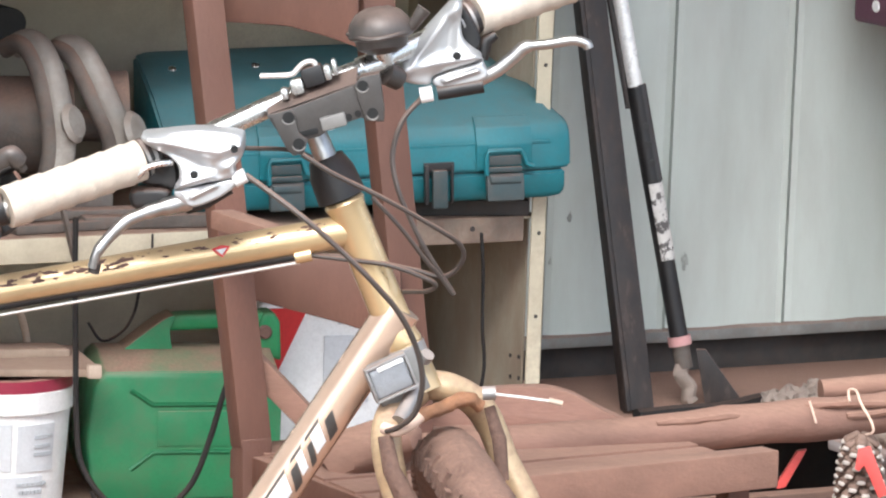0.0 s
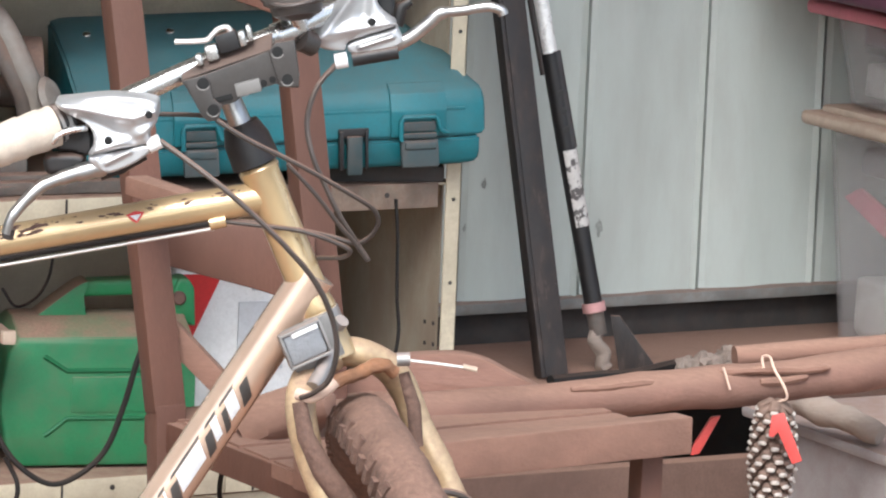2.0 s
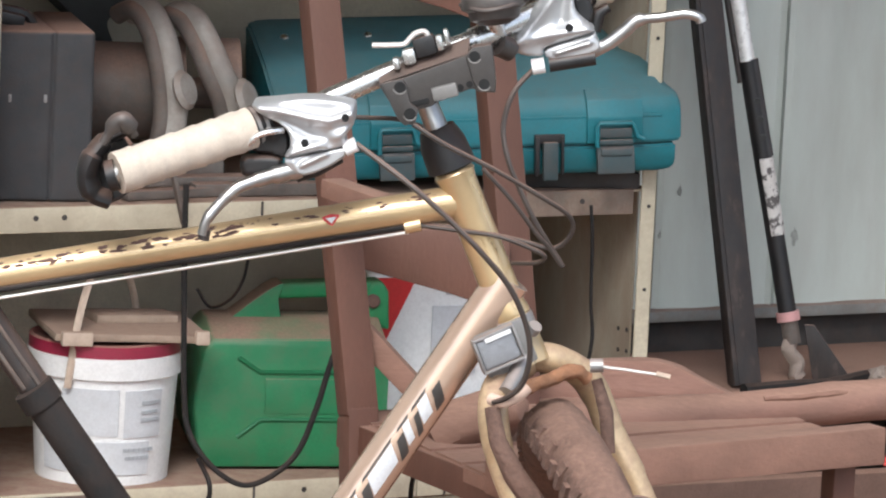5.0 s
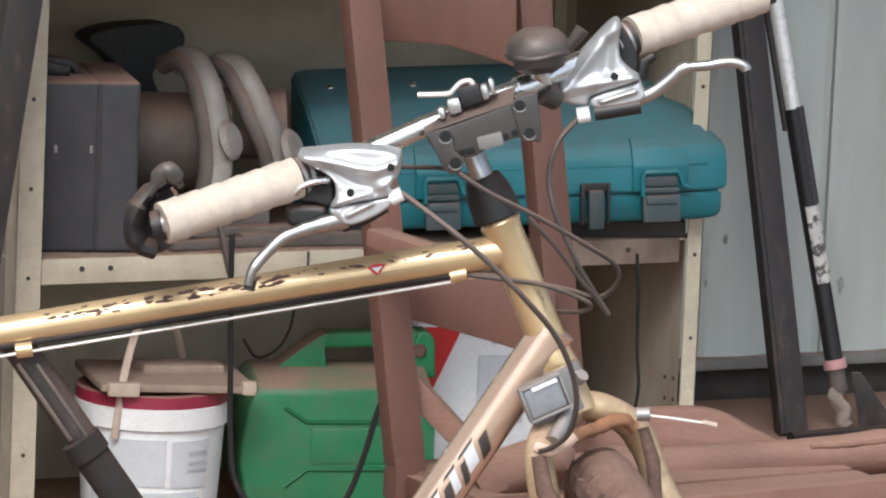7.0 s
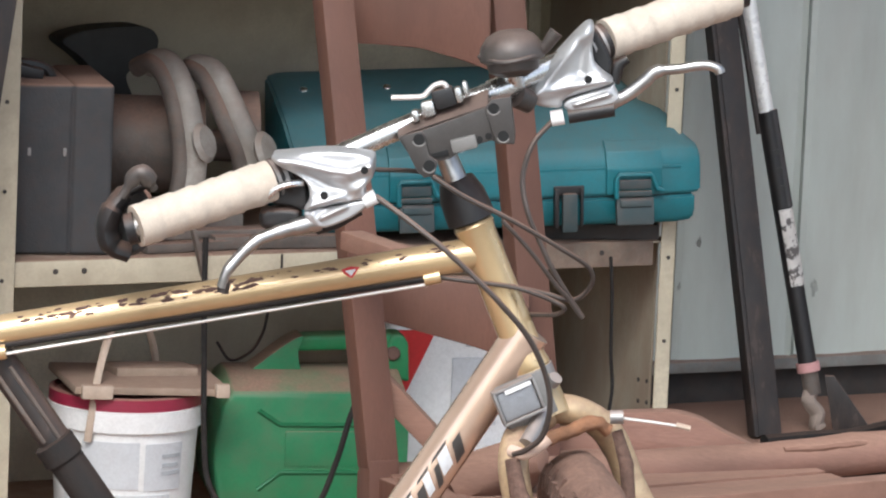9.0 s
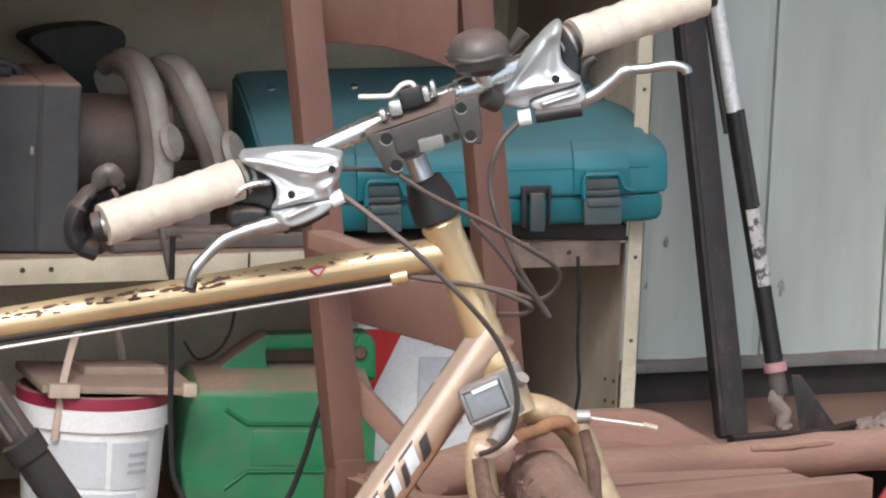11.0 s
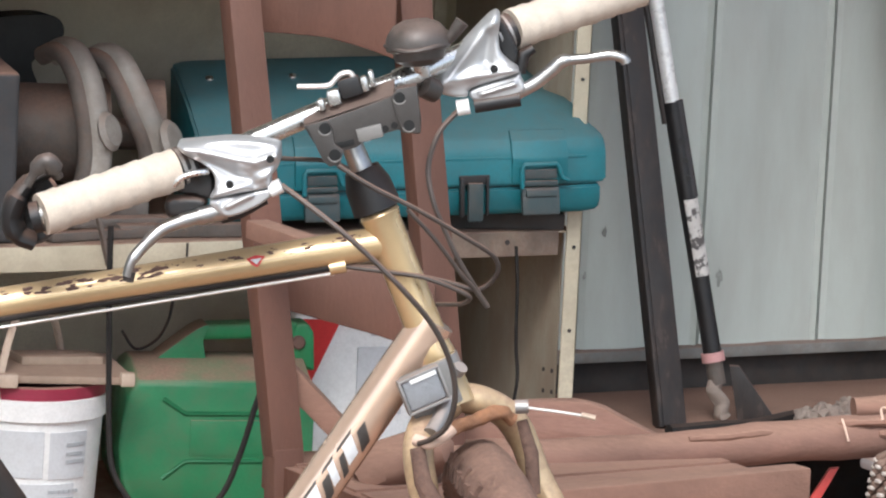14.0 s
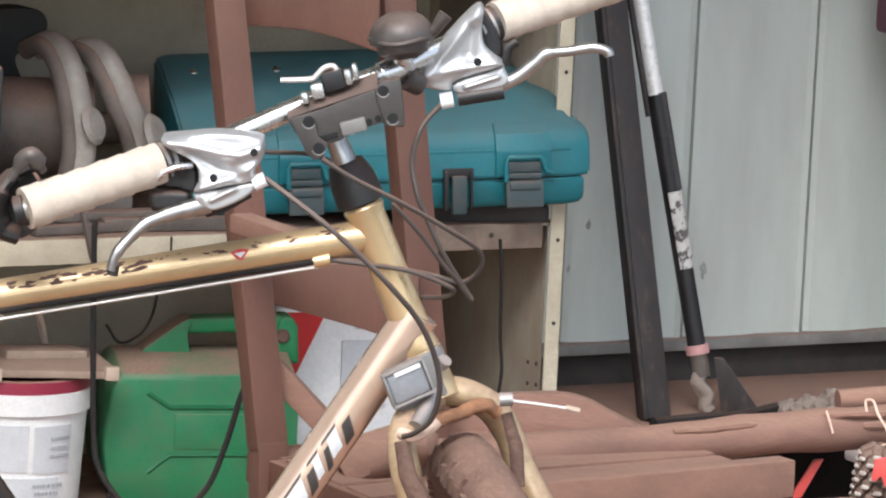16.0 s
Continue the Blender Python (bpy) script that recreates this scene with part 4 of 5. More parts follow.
# ---- leaning post and strut on the ledge ----
def leaning_post():
    t = thing("steel_post", pose(*(0.316, 6.825, 0.400)), "black painted steel post leaning on the wall", "post")
    bm = B()
    beam(bm, L_POST[0], L_POST[1], 0.036, 0.036, (0.45, -0.9, 0), 0.004)
    p = part("shaft", bm, M_POST, t)
    bm = B()
    o = Vector((-0.014, -0.016, 0))
    beam(bm, L_POST[0] + o, L_POST[1] + o, 0.008, 0.016, (0.45, -0.9, 0), 0.002)
    part("edge_flange", bm, M_POST, p)


L_POST = (Vector((0.314, 6.814, 0.402)), Vector((0.182, 6.973, 1.251)))
leaning_post()


def strut():
    a, b = Vector((0.390, 6.886, 0.402)), Vector((0.271, 6.930, 0.953))
    u = (b - a)
    t = thing("adjustable_strut", Matrix.Translation(a), "telescopic strut with chrome rod and black sleeve", "strut")

    def run(name, f0, f1, r, material, label="", off=0.0, n=14):
        bm = B()
        o = Vector((off, 0, 0))
        sweep(bm, [a + u * f0 + o, a + u * f1 + o], r, n)
        return part(name, bm, material, t, label)

    # rod is coloured white in place of its bright reflection
    run("chrome_rod", 0.745, 1.7, 0.0110, M_ROD, "chrome rod, its highlight painted white")
    run("guide_rod", 0.73, 1.7, 0.005, M_POST, "", -0.014)
    sl = run("black_sleeve", 0.16, 0.785, 0.0130, M_BLACK, "black sleeve with adjusting holes")
    run("inner_tube", 0.55, 0.79, 0.0105, M_GREYCASE, "", 0.005)
    for f in (0.60, 0.645, 0.69):
        bm = B()
        q = a + u * f + Vector((0.005, -0.0112, 0))
        lathe(bm, [(0.0042, 0), (0.0042, 0.003), (0, 0.003)], Matrix.Translation(q) @ pose(0, 0, 0, 90), 10)
        part("adjusting_hole", bm, M_MATT, sl)
    run("sticker", 0.355, 0.545, 0.0134, M_STICKER, "torn white sticker", 0.0010)
    run("pink_band", 0.142, 0.165, 0.0165, M_PINKBAND, "faded pink band")
    run("rubber_collar", 0.085, 0.142, 0.0125, M_IRON)
    bm = B()
    sweep(bm, spline([a + u * 0.10, a + u * 0.07 + Vector((-0.006, -0.004, 0)), a + u * 0.04 + Vector((0.002, -0.004, 0)), a + u * 0.015 + Vector((-0.002, -0.002, 0)), a]), 0.0105, 10)
    part("end_hook", roughen(bm, 0.003, 60), M_BONE, t, "flaking pale hook")
    bm = B()
    slab(bm, [(a.x + 0.005, a.z + 0.075), (a.x + 0.018, a.z + 0.075), (a.x + 0.075, a.z + 0.0), (a.x + 0.02, a.z + 0.0)], a.y - 0.004, a.y + 0.006, None, 0.001)
    part("foot_plate", bm, M_POST, t)


strut()

# ---- tubs and bin beside the ledge ----
TUB = Vector((1.745, 0.360, 0.737))


def tub(name, z0, h, inset, lid_mat, lid_label, label):
    x0 = TUB.x + 0.022
    m = S(x0 + 0.25, 0.12, z0)
    t = thing(name, m, label, "storage tub", "stacked storage tubs")
    bm = B()
    w0, d0, w1, d1 = 0.46 - inset, 0.40 - inset, 0.50, 0.44
    rings = []
    for w, d, z in ((w0, d0, 0.0), (w1, d1, h), (w1 - 0.008, d1 - 0.008, h), (w0 - 0.008, d0 - 0.008, 0.004)):
        ring = []
        for cx, cy in ((1, 1), (-1, 1), (-1, -1), (1, -1)):
            for k in range(5):
                a = math.atan2(cy, cx) - math.pi / 4 + math.pi / 8 * k
                ring.append(bm.verts.new(m @ Vector((cx * (w / 2 - 0.035) + 0.035 * math.cos(a), cy * (d / 2 - 0.035) + 0.035 * math.sin(a), z))))
        rings.append(ring)
    for q, w in zip(rings, rings[1:]):
        for k in range(20):
            bm.faces.new((q[k], q[(k + 1) % 20], w[(k + 1) % 20], w[k]))
    bm.faces.new(rings[0][::-1])
    bm.faces.new(rings[-1])
    part("body", bm, M_TUB, t)
    bm = B()
    box(bm, (0.545, 0.485, 0.020), m @ pose(0, 0, h + 0.004), 0.009, 3)
    l = part("lid", bm, lid_mat, t, lid_label)
    bm = B()
    box(bm, (0.50, 0.44, 0.012), m @ pose(0, 0, h + 0.018), 0.005, 2)
    part("lid_panel", bm, lid_mat, l)
    return t


LID_Z = TUB.z - 0.005
low_tub = tub("storage_tub", 0.402, LID_Z - 0.402 - 0.012, 0.0, M_TUBLID, "dusty beige lid", "cloudy plastic storage tub with dusty beige lid")
CRATE = Vector((1.666, 0.360, 0.910))
up_tub = tub("storage_tub", LID_Z + 0.018, CRATE.z - 0.030 - LID_Z - 0.018, 0.0, M_PINK, "pink lid", "cloudy plastic storage tub with pink lid")
for z, h, material, lab, p in ((LID_Z + 0.120, 0.040, M_PURPLE, "dark plum bowl seen through the tub", up_tub), (LID_Z + 0.095, 0.012, M_BLACK, "dark tray edge seen through the tub", up_tub), (LID_Z + 0.048, 0.050, M_PLASTER, "pale wrapping seen through the tub", up_tub), (0.46, 0.09, M_PLASTER, "pale crumpled wrapping inside the tub", low_tub), (0.665, 0.035, M_GREYBIN, "grey cloth inside the tub", low_tub)):
    bm = B()
    box(bm, (0.41, 0.36, h), S(TUB.x + 0.262, 0.11, z), 0.012, 4)
    part("contents", roughen(roughen(bm, 0.010, 14), 0.005, 40), material, p, lab)
bm = B()
f = [Vector(p) for p in ((1.785, 0.298, 0.615), (1.785, 0.259, 0.633), (1.785, 0.097, 0.582), (1.785, 0.092, 0.535))]
vs = [bm.verts.new(s(p + Vector((o, 0, 0)))) for o in (0.0, 0.006) for p in f]
for q in ((0, 1, 2, 3), (7, 6, 5, 4), (0, 4, 5, 1), (1, 5, 6, 2), (2, 6, 7, 3), (3, 7, 4, 0)):
    bm.faces.new([vs[k] for k in q])
part("pink_card", bm, M_PINK, low_tub, "pink card inside the tub")

m = S(CRATE.x + 0.32, 0.10, CRATE.z - 0.002)
t = thing("plastic_crate", m, "dark plum plastic crate on the top tub", "crate")
bm = B()
box(bm, (0.62, 0.52, 0.16), m @ pose(0, 0, 0.082), 0.010, 3)
part("body", bm, M_PURPLE, t)
for y in (0.20, 0.14, 0.02):
    bm = B()
    lathe(bm, [(0, 0.003), (0.008, 0.002), (0.009, 0.0)], m @ pose(-0.31, y, 0.03, 0, -90, 0), 14)
    part("rivet", bm, M_WHITE, t)

BIN = Vector((1.333, -0.175, 0.430))
m = S(BIN.x + 0.30, BIN.y - 0.30, 0)
t = thing("plastic_bin", m, "large grey dusty plastic bin on the dirt", "bin")
bm = B()
box(bm, (0.60, 0.58, 0.42), m @ pose(0, 0, 0.21), 0.012, 3)
part("body", bm, M_GREYBIN, t)
bm = B()
box(bm, (0.62, 0.60, 0.016), m @ pose(0, 0, 0.423), 0.006, 2)
part("rim", bm, M_GREYBIN, t)
bm = B()
pts = spline([(0.597, 6.360, 0.475), (0.634, 6.320, 0.466), (0.671, 6.290, 0.459), (0.708, 6.260, 0.447)], 8)
sweep(bm, pts, [0.020 - 0.0003 * k + 0.004 * noise.noise(p * 30) for k, p in enumerate(pts)], 14)
single("driftwood", roughen(bm, 0.003, 40), M_BONE, "bleached piece of driftwood lying on the grey bin", "driftwood")


def pine_cone(top, bottom):
    """Rows of thick scales with pale tips round a core."""
    m = axis(top, bottom)
    ln = (Vector(bottom) - Vector(top)).length
    t = thing("pine_cone", m, "hanging pine cone with bleached scale tips", "pine cone")
    bm = B()
    lathe(bm, [(0, 0), (0.012, 0.004), (0.020, ln * 0.3), (0.016, ln * 0.7), (0, ln * 0.98)], m, 16)
    part("core", bm, M_CONE, t)
    sc, tip = B(), B()
    n = 110
    for k in range(n):
        f = (k + 0.5) / n
        a = k * 2.39996
        r = 0.024 * math.sin(math.pi * min(1, 0.16 + f * 0.8)) ** 0.7
        q = m @ pose(0, 0, ln * f, 0, 0, math.degrees(a)) @ pose(r * 0.62, 0, 0, 0, 62, 0)
        box(sc, (0.008, 0.014, 0.022), q @ pose(0, 0, r * 0.2), 0.003, 1)
        box(tip, (0.0055, 0.011, 0.006), q @ pose(-0.001, 0, r * 0.2 + 0.0115), 0.002, 1)
    part("scale", sc, M_CONE, t)["kind"] = "stuff"
    part("scale_tip", tip, M_TIP, t)["kind"] = "stuff"
    return t


ctop = Vector((0.549, 6.010, 0.534))
pine_cone(ctop, Vector((0.549, 6.010, 0.399)))
bm = B()
slab(bm, [(0.542, 0.526), (0.556, 0.530), (0.581, 0.472), (0.569, 0.467), (0.550, 0.506), (0.544, 0.499), (0.539, 0.501)], 5.963, 5.967, None, 0.001)
single("ribbon", bm, M_RIBBON, "salmon red ribbon tied on the pine cone", "ribbon")
bm = B()
slab(bm, [(0.476, 0.503), (0.488, 0.505), (0.464, 0.457), (0.453, 0.454), (0.454, 0.464)], 6.055, 6.065, None, 0.002)
single("ribbon", bm, M_RIBBON, "salmon red strap hanging under the pole", "strap")
cord("string", [(0.535, 6.035, 0.570), (0.534, 6.045, 0.582), (0.542, 6.035, 0.584), (0.547, 6.015, 0.572), (0.558, 6.000, 0.555), (0.562, 6.000, 0.541), (0.553, 6.010, 0.534)], 0.0017, M_STRING, "pale string tied round the pole and pine cone")
cord("string", [(0.484, 6.010, 0.574), (0.488, 6.005, 0.563), (0.493, 6.005, 0.548)], 0.0015, M_STRING, "pale string tied round the pole")

# ---- dark board leaning outside the shelving ----
bm = B()
a, b = Vector(s((-0.036, -0.070, 0.781))), Vector(s((0.004, -0.070, 1.066)))
beam(bm, a + (a - b) * (a.z / (b.z - a.z)), b + (b - a) * 1.4, 0.045, 0.03, (0.45, -0.9, 0))
single("leaning_board", bm, M_POST, "dark board leaning beside the shelving", "board")


# ---- gold bicycle, its bars turned towards the eye ----
def bicycle():
    t = thing("bicycle", pose(-0.29, 5.3, 0), "old gold-painted bicycle with flaking paint, bars turned aside", "bicycle")
    hl, hr = Vector((-0.427, 5.120, 0.908)), Vector((0.192, 5.420, 1.147))
    bdir = (hr - hl).normalized()
    ht, hb = Vector((-0.077, 5.300, 0.906)), Vector((-0.008, 5.300, 0.751))
    adn = (hb - ht).normalized()
    fwd = adn.cross(bdir).normalized()
    if fwd.y > 0:
        fwd = -fwd

    def tube(name, pts, r, material, parent=t, label="", n=20, k=0):
        bm = B()
        sweep(bm, spline(pts, k) if k else pts, r, n)
        return part(name, bm, material, parent, label)

    # frame
    tt0, tt1 = Vector((-0.685, 5.240, 0.749)), Vector((-0.062, 5.300, 0.874))
    seat_top, bb = Vector((-0.584, 5.260, 0.760)), Vector((-0.286, 5.300, 0.342))
    fr = tube("top_tube", [tt0, tt1], 0.0178, M_GOLD, label="gold top tube with flaked paint")
    tube("head_tube", [ht, ht + adn * 0.004, ht + adn * 0.012, hb - adn * 0.012, hb - adn * 0.004, hb], [0.0205, 0.0225, 0.0205, 0.0205, 0.0225, 0.0215], M_GOLD, n=28)
    dt0 = Vector((-0.012, 5.300, 0.792))
    dt = tube("down_tube", [dt0, bb], 0.0235, M_ROSE, n=26, label="rose-champagne metallic down tube")
    tube("seat_tube", [seat_top, bb], 0.0175, M_POST, label="dull steel seat tube with worn black paint")
    sd = (bb - seat_top).normalized()
    sl = tube("frame_pump", [seat_top + sd * 0.135 + Vector((0, -0.012, 0)), bb - sd * 0.02 + Vector((0, -0.012, 0))], 0.0195, M_RUBBER, label="black rubber sleeve")
    tube("sleeve_collar", [seat_top + sd * 0.128 + Vector((0, -0.012, 0)), seat_top + sd * 0.150 + Vector((0, -0.012, 0))], 0.0225, M_RUBBER, sl)
    for f, o, r in ((0.03, -0.010, 0.0035), (0.03, 0.010, 0.003)):
        tube("slot_rail", [seat_top + sd * f + Vector((o, -0.016, 0)), seat_top + sd * 0.13 + Vector((o, -0.016, 0))], r * 0.8, M_IRON, sl, n=8)
    tube("bottom_bracket", [bb + Vector((0, -0.036, 0)), bb + Vector((0, 0.036, 0))], 0.022, M_GOLD, n=24)
    bm = B()
    lathe(bm, [(0, -0.026), (0.018, -0.024), (0.027, -0.008), (0.025, 0.012), (0.015, 0.024), (0, 0.027)], Matrix.Translation((-0.446, 5.275, 0.472)) @ pose(0, 0, 0, 70, 0, 20), 24)
    part("derailleur", roughen(roughen(bm, 0.006, 35), 0.003, 90), M_MUD, t, "mud-caked derailleur clamp")
    # flaked paint: thin rusty scabs along the upper side of the top tube
    u = (tt1 - tt0).normalized()
    side = Vector((0, -1, 0)) - u * u.dot(Vector((0, -1, 0)))
    side.normalize()
    top = u.cross(side)
    if top.z < 0:
        top = -top
    rnd = random.Random(4)
    bm = B()
    for k in range(100):
        f = rnd.choice((rnd.uniform(0.25, 0.62), rnd.uniform(0.20, 0.95), rnd.uniform(0.44, 0.60), rnd.uniform(0.55, 0.95)))
        a = radians(rnd.uniform(18, 58))
        o = side * math.cos(a) + top * math.sin(a)
        q = tt0.lerp(tt1, f) + o * 0.0177
        w = u.cross(o)
        c = bm.verts.new(q + o * 0.0004)
        s0 = rnd.uniform(0.0010, 0.0050) * (1.0 if f < 0.62 else 0.7)
        ring = []
        for j in range(9):
            b = 2 * math.pi * j / 9
            rr = s0 * rnd.uniform(0.45, 1.25)
            p = q + u * math.cos(b) * rr * 1.7 + w * math.sin(b) * rr * 0.55
            d = p - tt0
            ax = tt0 + u * d.dot(u)
            ring.append(bm.verts.new(ax + (p - ax).normalized() * 0.01795))
        for j in range(9):
            bm.faces.new((c, ring[j], ring[(j + 1) % 9]))
    part("paint_chip", bm, M_FLAKE, fr, "exposed rusty primer")["kind"] = "stuff"
    bm = B()
    ax = tt0 + u * (Vector((-0.202, 5.285, 0.841)) - tt0).dot(u)
    o = side * math.cos(0.25) + top * math.sin(0.25)
    slab(bm, [(-0.010, 0.004), (0.0, 0.0065), (0.010, 0.004), (0.004, -0.003), (0.0, -0.0065), (-0.005, -0.003)], -0.0183, -0.0170, Matrix.Translation(ax) @ Matrix((u, -o, u.cross(-o))).transposed().to_4x4(), 0.0003, 1)
    badge = part("badge", bm, M_RED, fr, "small red badge")
    bm = B()
    slab(bm, [(-0.006, 0.0025), (0.006, 0.0025), (0.0, -0.004)], -0.0187, -0.0175, Matrix.Translation(ax) @ Matrix((u, -o, u.cross(-o))).transposed().to_4x4(), 0.0002, 1)
    part("badge_centre", bm, M_WHITE, badge)
    # cable and its white guide under the top tube
    c0, c1 = Vector((-0.682, 5.225, 0.737)), Vector((-0.116, 5.285, 0.846))
    tube("rear_cable_housing", [c0, c1], 0.0034, M_RUBBER, n=10)
    g0, g1 = Vector((-0.682, 5.225, 0.727)), Vector((-0.120, 5.285, 0.839))
    tube("rear_cable", [g0, g1], 0.0019, M_ZINC, n=8)
    tube("cable_stop", [Vector((-0.125, 5.285, 0.844)), Vector((-0.108, 5.285, 0.848))], 0.0075, M_GOLD, n=12)
    tube("cable_clip", [Vector((-0.577, 5.235, 0.751)), Vector((-0.560, 5.235, 0.754))], 0.0085, M_GOLD, n=12)
    # slanted dark and white bands on the down tube
    du = (bb - dt0).normalized()
    ds = Vector((0, -1, 0)) - du * du.dot(Vector((0, -1, 0)))
    ds.normalize()
    dw = du.cross(ds)
    if dw.x < 0:
        dw = -dw

    def band(name, f0, f1, a0, a1, slant, material, r):
        bm = B()
        rows = []
        for k in range(9):
            a = radians(a0 + (a1 - a0) * k / 8)
            o = ds * math.cos(a) + dw * math.sin(a)
            sh = slant * k / 8
            rows.append([bm.verts.new(dt0 + du * (f + sh) + o * rr) for f in (f0, f1) for rr in (0.0232, r)])
        for q, w in zip(rows, rows[1:]):
            bm.faces.new((q[1], w[1], w[3], q[3]))
            bm.faces.new((q[0], q[1], w[1], w[0]))
            bm.faces.new((q[2], w[2], w[3], q[3]))
        for q in (rows[0], rows[-1]):
            bm.faces.new((q[0], q[1], q[3], q[2]))
        return part(name, bm, material, dt)

    for f0, f1, shade in ((0.128, 0.146, 1), (0.146, 0.168, 0), (0.168, 0.180, 1), (0.180, 0.196, 0), (0.196, 0.212, 1), (0.212, 0.262, 0), (0.262, 0.279, 1), (0.279, 0.287, 0), (0.287, 0.301, 1), (0.301, 0.352, 0), (0.352, 0.368, 1), (0.368, 0.400, 0)):
        if shade:
            band("dark_band", f0, f1 - 0.003, -5, 40, 0.016, M_STEM, 0.0242)
        else:
            band("pale_band", f0 + 0.002, f1 - 0.003, -15, 30, 0.013, M_PAPER, 0.0238)
            band("dark_line", f0 - 0.002, f1 + 0.002, -23, -17, 0.004, M_STEM, 0.0241)
    # headset, quill and clamp block
    tube("headset_cone", [ht - adn * 0.002, ht - adn * 0.030, ht - adn * 0.048], [0.0265, 0.0250, 0.019], M_BLACK, n=24)
    cl = Vector((-0.094, 5.235, 1.006))
    tube("quill", [ht - adn * 0.04, ht - adn * 0.085, cl + Vector((0.0, 0.02, -0.01))], [0.0125, 0.0120, 0.0115], M_BLADE, n=18)
    bm = B()
    slab(bm, [(-0.1575, 1.0040), (-0.1284, 1.0138), (-0.0679, 1.0391), (-0.0618, 1.0476), (-0.0421, 1.0521), (-0.0356, 1.0116), (-0.0357, 1.0016), (-0.0539, 1.0019), (-0.0588, 1.0052), (-0.0923, 0.993), (-0.1007, 0.9843), (-0.114, 0.9801), (-0.1175, 0.9657), (-0.128, 0.9623), (-0.1353, 0.9685), (-0.1448, 0.9858)], 5.212, 5.242, None, 0.0015)
    st = part("stem_clamp", bm, M_STEM, t, "dull grey handlebar clamp block")
    bm = B()
    vs = [bm.verts.new(q) for q in ((-0.1575, 5.213, 1.0040), (-0.0650, 5.213, 1.0405), (-0.0650, 5.238, 1.0560), (-0.1600, 5.238, 1.0185), (-0.1575, 5.243, 1.0), (-0.0650, 5.243, 1.035))]
    for f in ((0, 1, 2, 3), (3, 2, 5, 4), (0, 4, 5, 1), (0, 3, 4), (1, 5, 2)):
        bm.faces.new([vs[k] for k in f])
    bmesh.ops.bevel(bm, geom=bm.edges[:], offset=0.0012, segments=1, affect="EDGES")
    part("clamp_shoulder", bm, M_STEM, st)
    for pl in ([(-0.1545, 1.0055), (-0.1329, 1.0125), (-0.1279, 1.005), (-0.1236, 0.9875), (-0.1139, 0.9808), (-0.1174, 0.9664), (-0.1279, 0.963), (-0.1352, 0.9692), (-0.1447, 0.9865)], [(-0.0684, 1.0391), (-0.0618, 1.0483), (-0.042, 1.0527), (-0.0372, 1.024), (-0.0351, 1.0034), (-0.0539, 1.0026), (-0.0604, 1.017)]):
        bm = B()
        slab(bm, pl, 5.207, 5.213, None, 0.0015)
        part("clamp_cheek", bm, M_STEM, st)
    bm = B()
    box(bm, (0.027, 0.008, 0.014), Matrix.Translation((-0.088, 5.210, 1.0005)) @ pose(0, 0, 0, 0, -17, 0), 0.002)
    part("clamp_tongue", bm, M_LIP, st, "bare metal tongue")
    bm = B()
    box(bm, (0.020, 0.003, 0.006), Matrix.Translation((-0.1135, 5.2115, 0.9875)) @ pose(0, 0, 0, 0, -17, 0), 0.001)
    part("clamp_slot", bm, M_HOLE, st)
    for q, r in (((-0.1348, 5.2068, 1.0032), 0.0062), ((-0.1231, 5.2068, 0.9759), 0.0062), ((-0.0590, 5.2068, 1.0392), 0.0058), ((-0.0477, 5.2068, 1.0108), 0.0058), ((-0.0722, 5.2118, 1.0054), 0.0036), ((-0.0630, 5.2118, 1.0094), 0.0036)):
        bm = B()
        lathe(bm, [(0, 0), (r, 0), (r, 0.0006), (0, 0.0006)], Matrix.Translation(q) @ pose(0, 0, 0, 90), 16)
        b0 = part("bolt_socket", bm, M_HOLE, st)
        if r > 0.005:
            bm = B()
            sweep(bm, [Vector(q) + Vector((r * 1.12 * math.cos(a), 0.0004, r * 1.12 * math.sin(a))) for a in (radians(200 + 14 * k) for k in range(11))], 0.0012, 6)
            part("worn_lip", bm, M_LIP, b0, "bare metal edge of a bolt socket")
    for q, w, h in (((-0.140, 5.225, 1.026), 0.008, 0.013), ((-0.127, 5.225, 1.034), 0.014, 0.017), ((-0.096, 5.225, 1.050), 0.008, 0.017), ((-0.089, 5.225, 1.056), 0.006, 0.018)):
        bm = B()  # clips and screws on the clamp's top
        box(bm, (w, 0.018, h), Matrix.Translation(q) @ pose(0, 0, 0, 0, -16, 0), 0.004)
        part("clip", bm, M_CHROME, st, "bright metal clip")
    bm = B()
    box(bm, (0.024, 0.018, 0.022), Matrix.Translation((-0.111, 5.225, 1.046)) @ pose(0, 0, 0, 0, -20, 0), 0.005)
    part("clip_body", bm, M_BLACK, st)
    bm = B()
    sweep(bm, spline([(-0.166, 5.220, 1.044), (-0.148, 5.220, 1.045), (-0.133, 5.220, 1.047), (-0.127, 5.220, 1.053), (-0.121, 5.220, 1.059), (-0.112, 5.220, 1.061), (-0.107, 5.220, 1.054)]), 0.0030, 8)
    part("wire_clip", bm, M_ZINC, st)

    # handlebar, swept a little
    bp = [(-0.425, 5.130, 0.907), (-0.357, 5.160, 0.930), (-0.288, 5.190, 0.953), (-0.221, 5.215, 0.980), (-0.156, 5.235, 1.010), (-0.101, 5.255, 1.033), (-0.043, 5.280, 1.056), (0.009, 5.310, 1.080), (0.053, 5.340, 1.100), (0.124, 5.390, 1.124), (0.191, 5.420, 1.146)]
    bar = tube("handlebar", bp, 0.0112, M_CHROME, label="polished silver handlebar", n=18, k=6)

    def grip(name, a, b):
        bm = B()
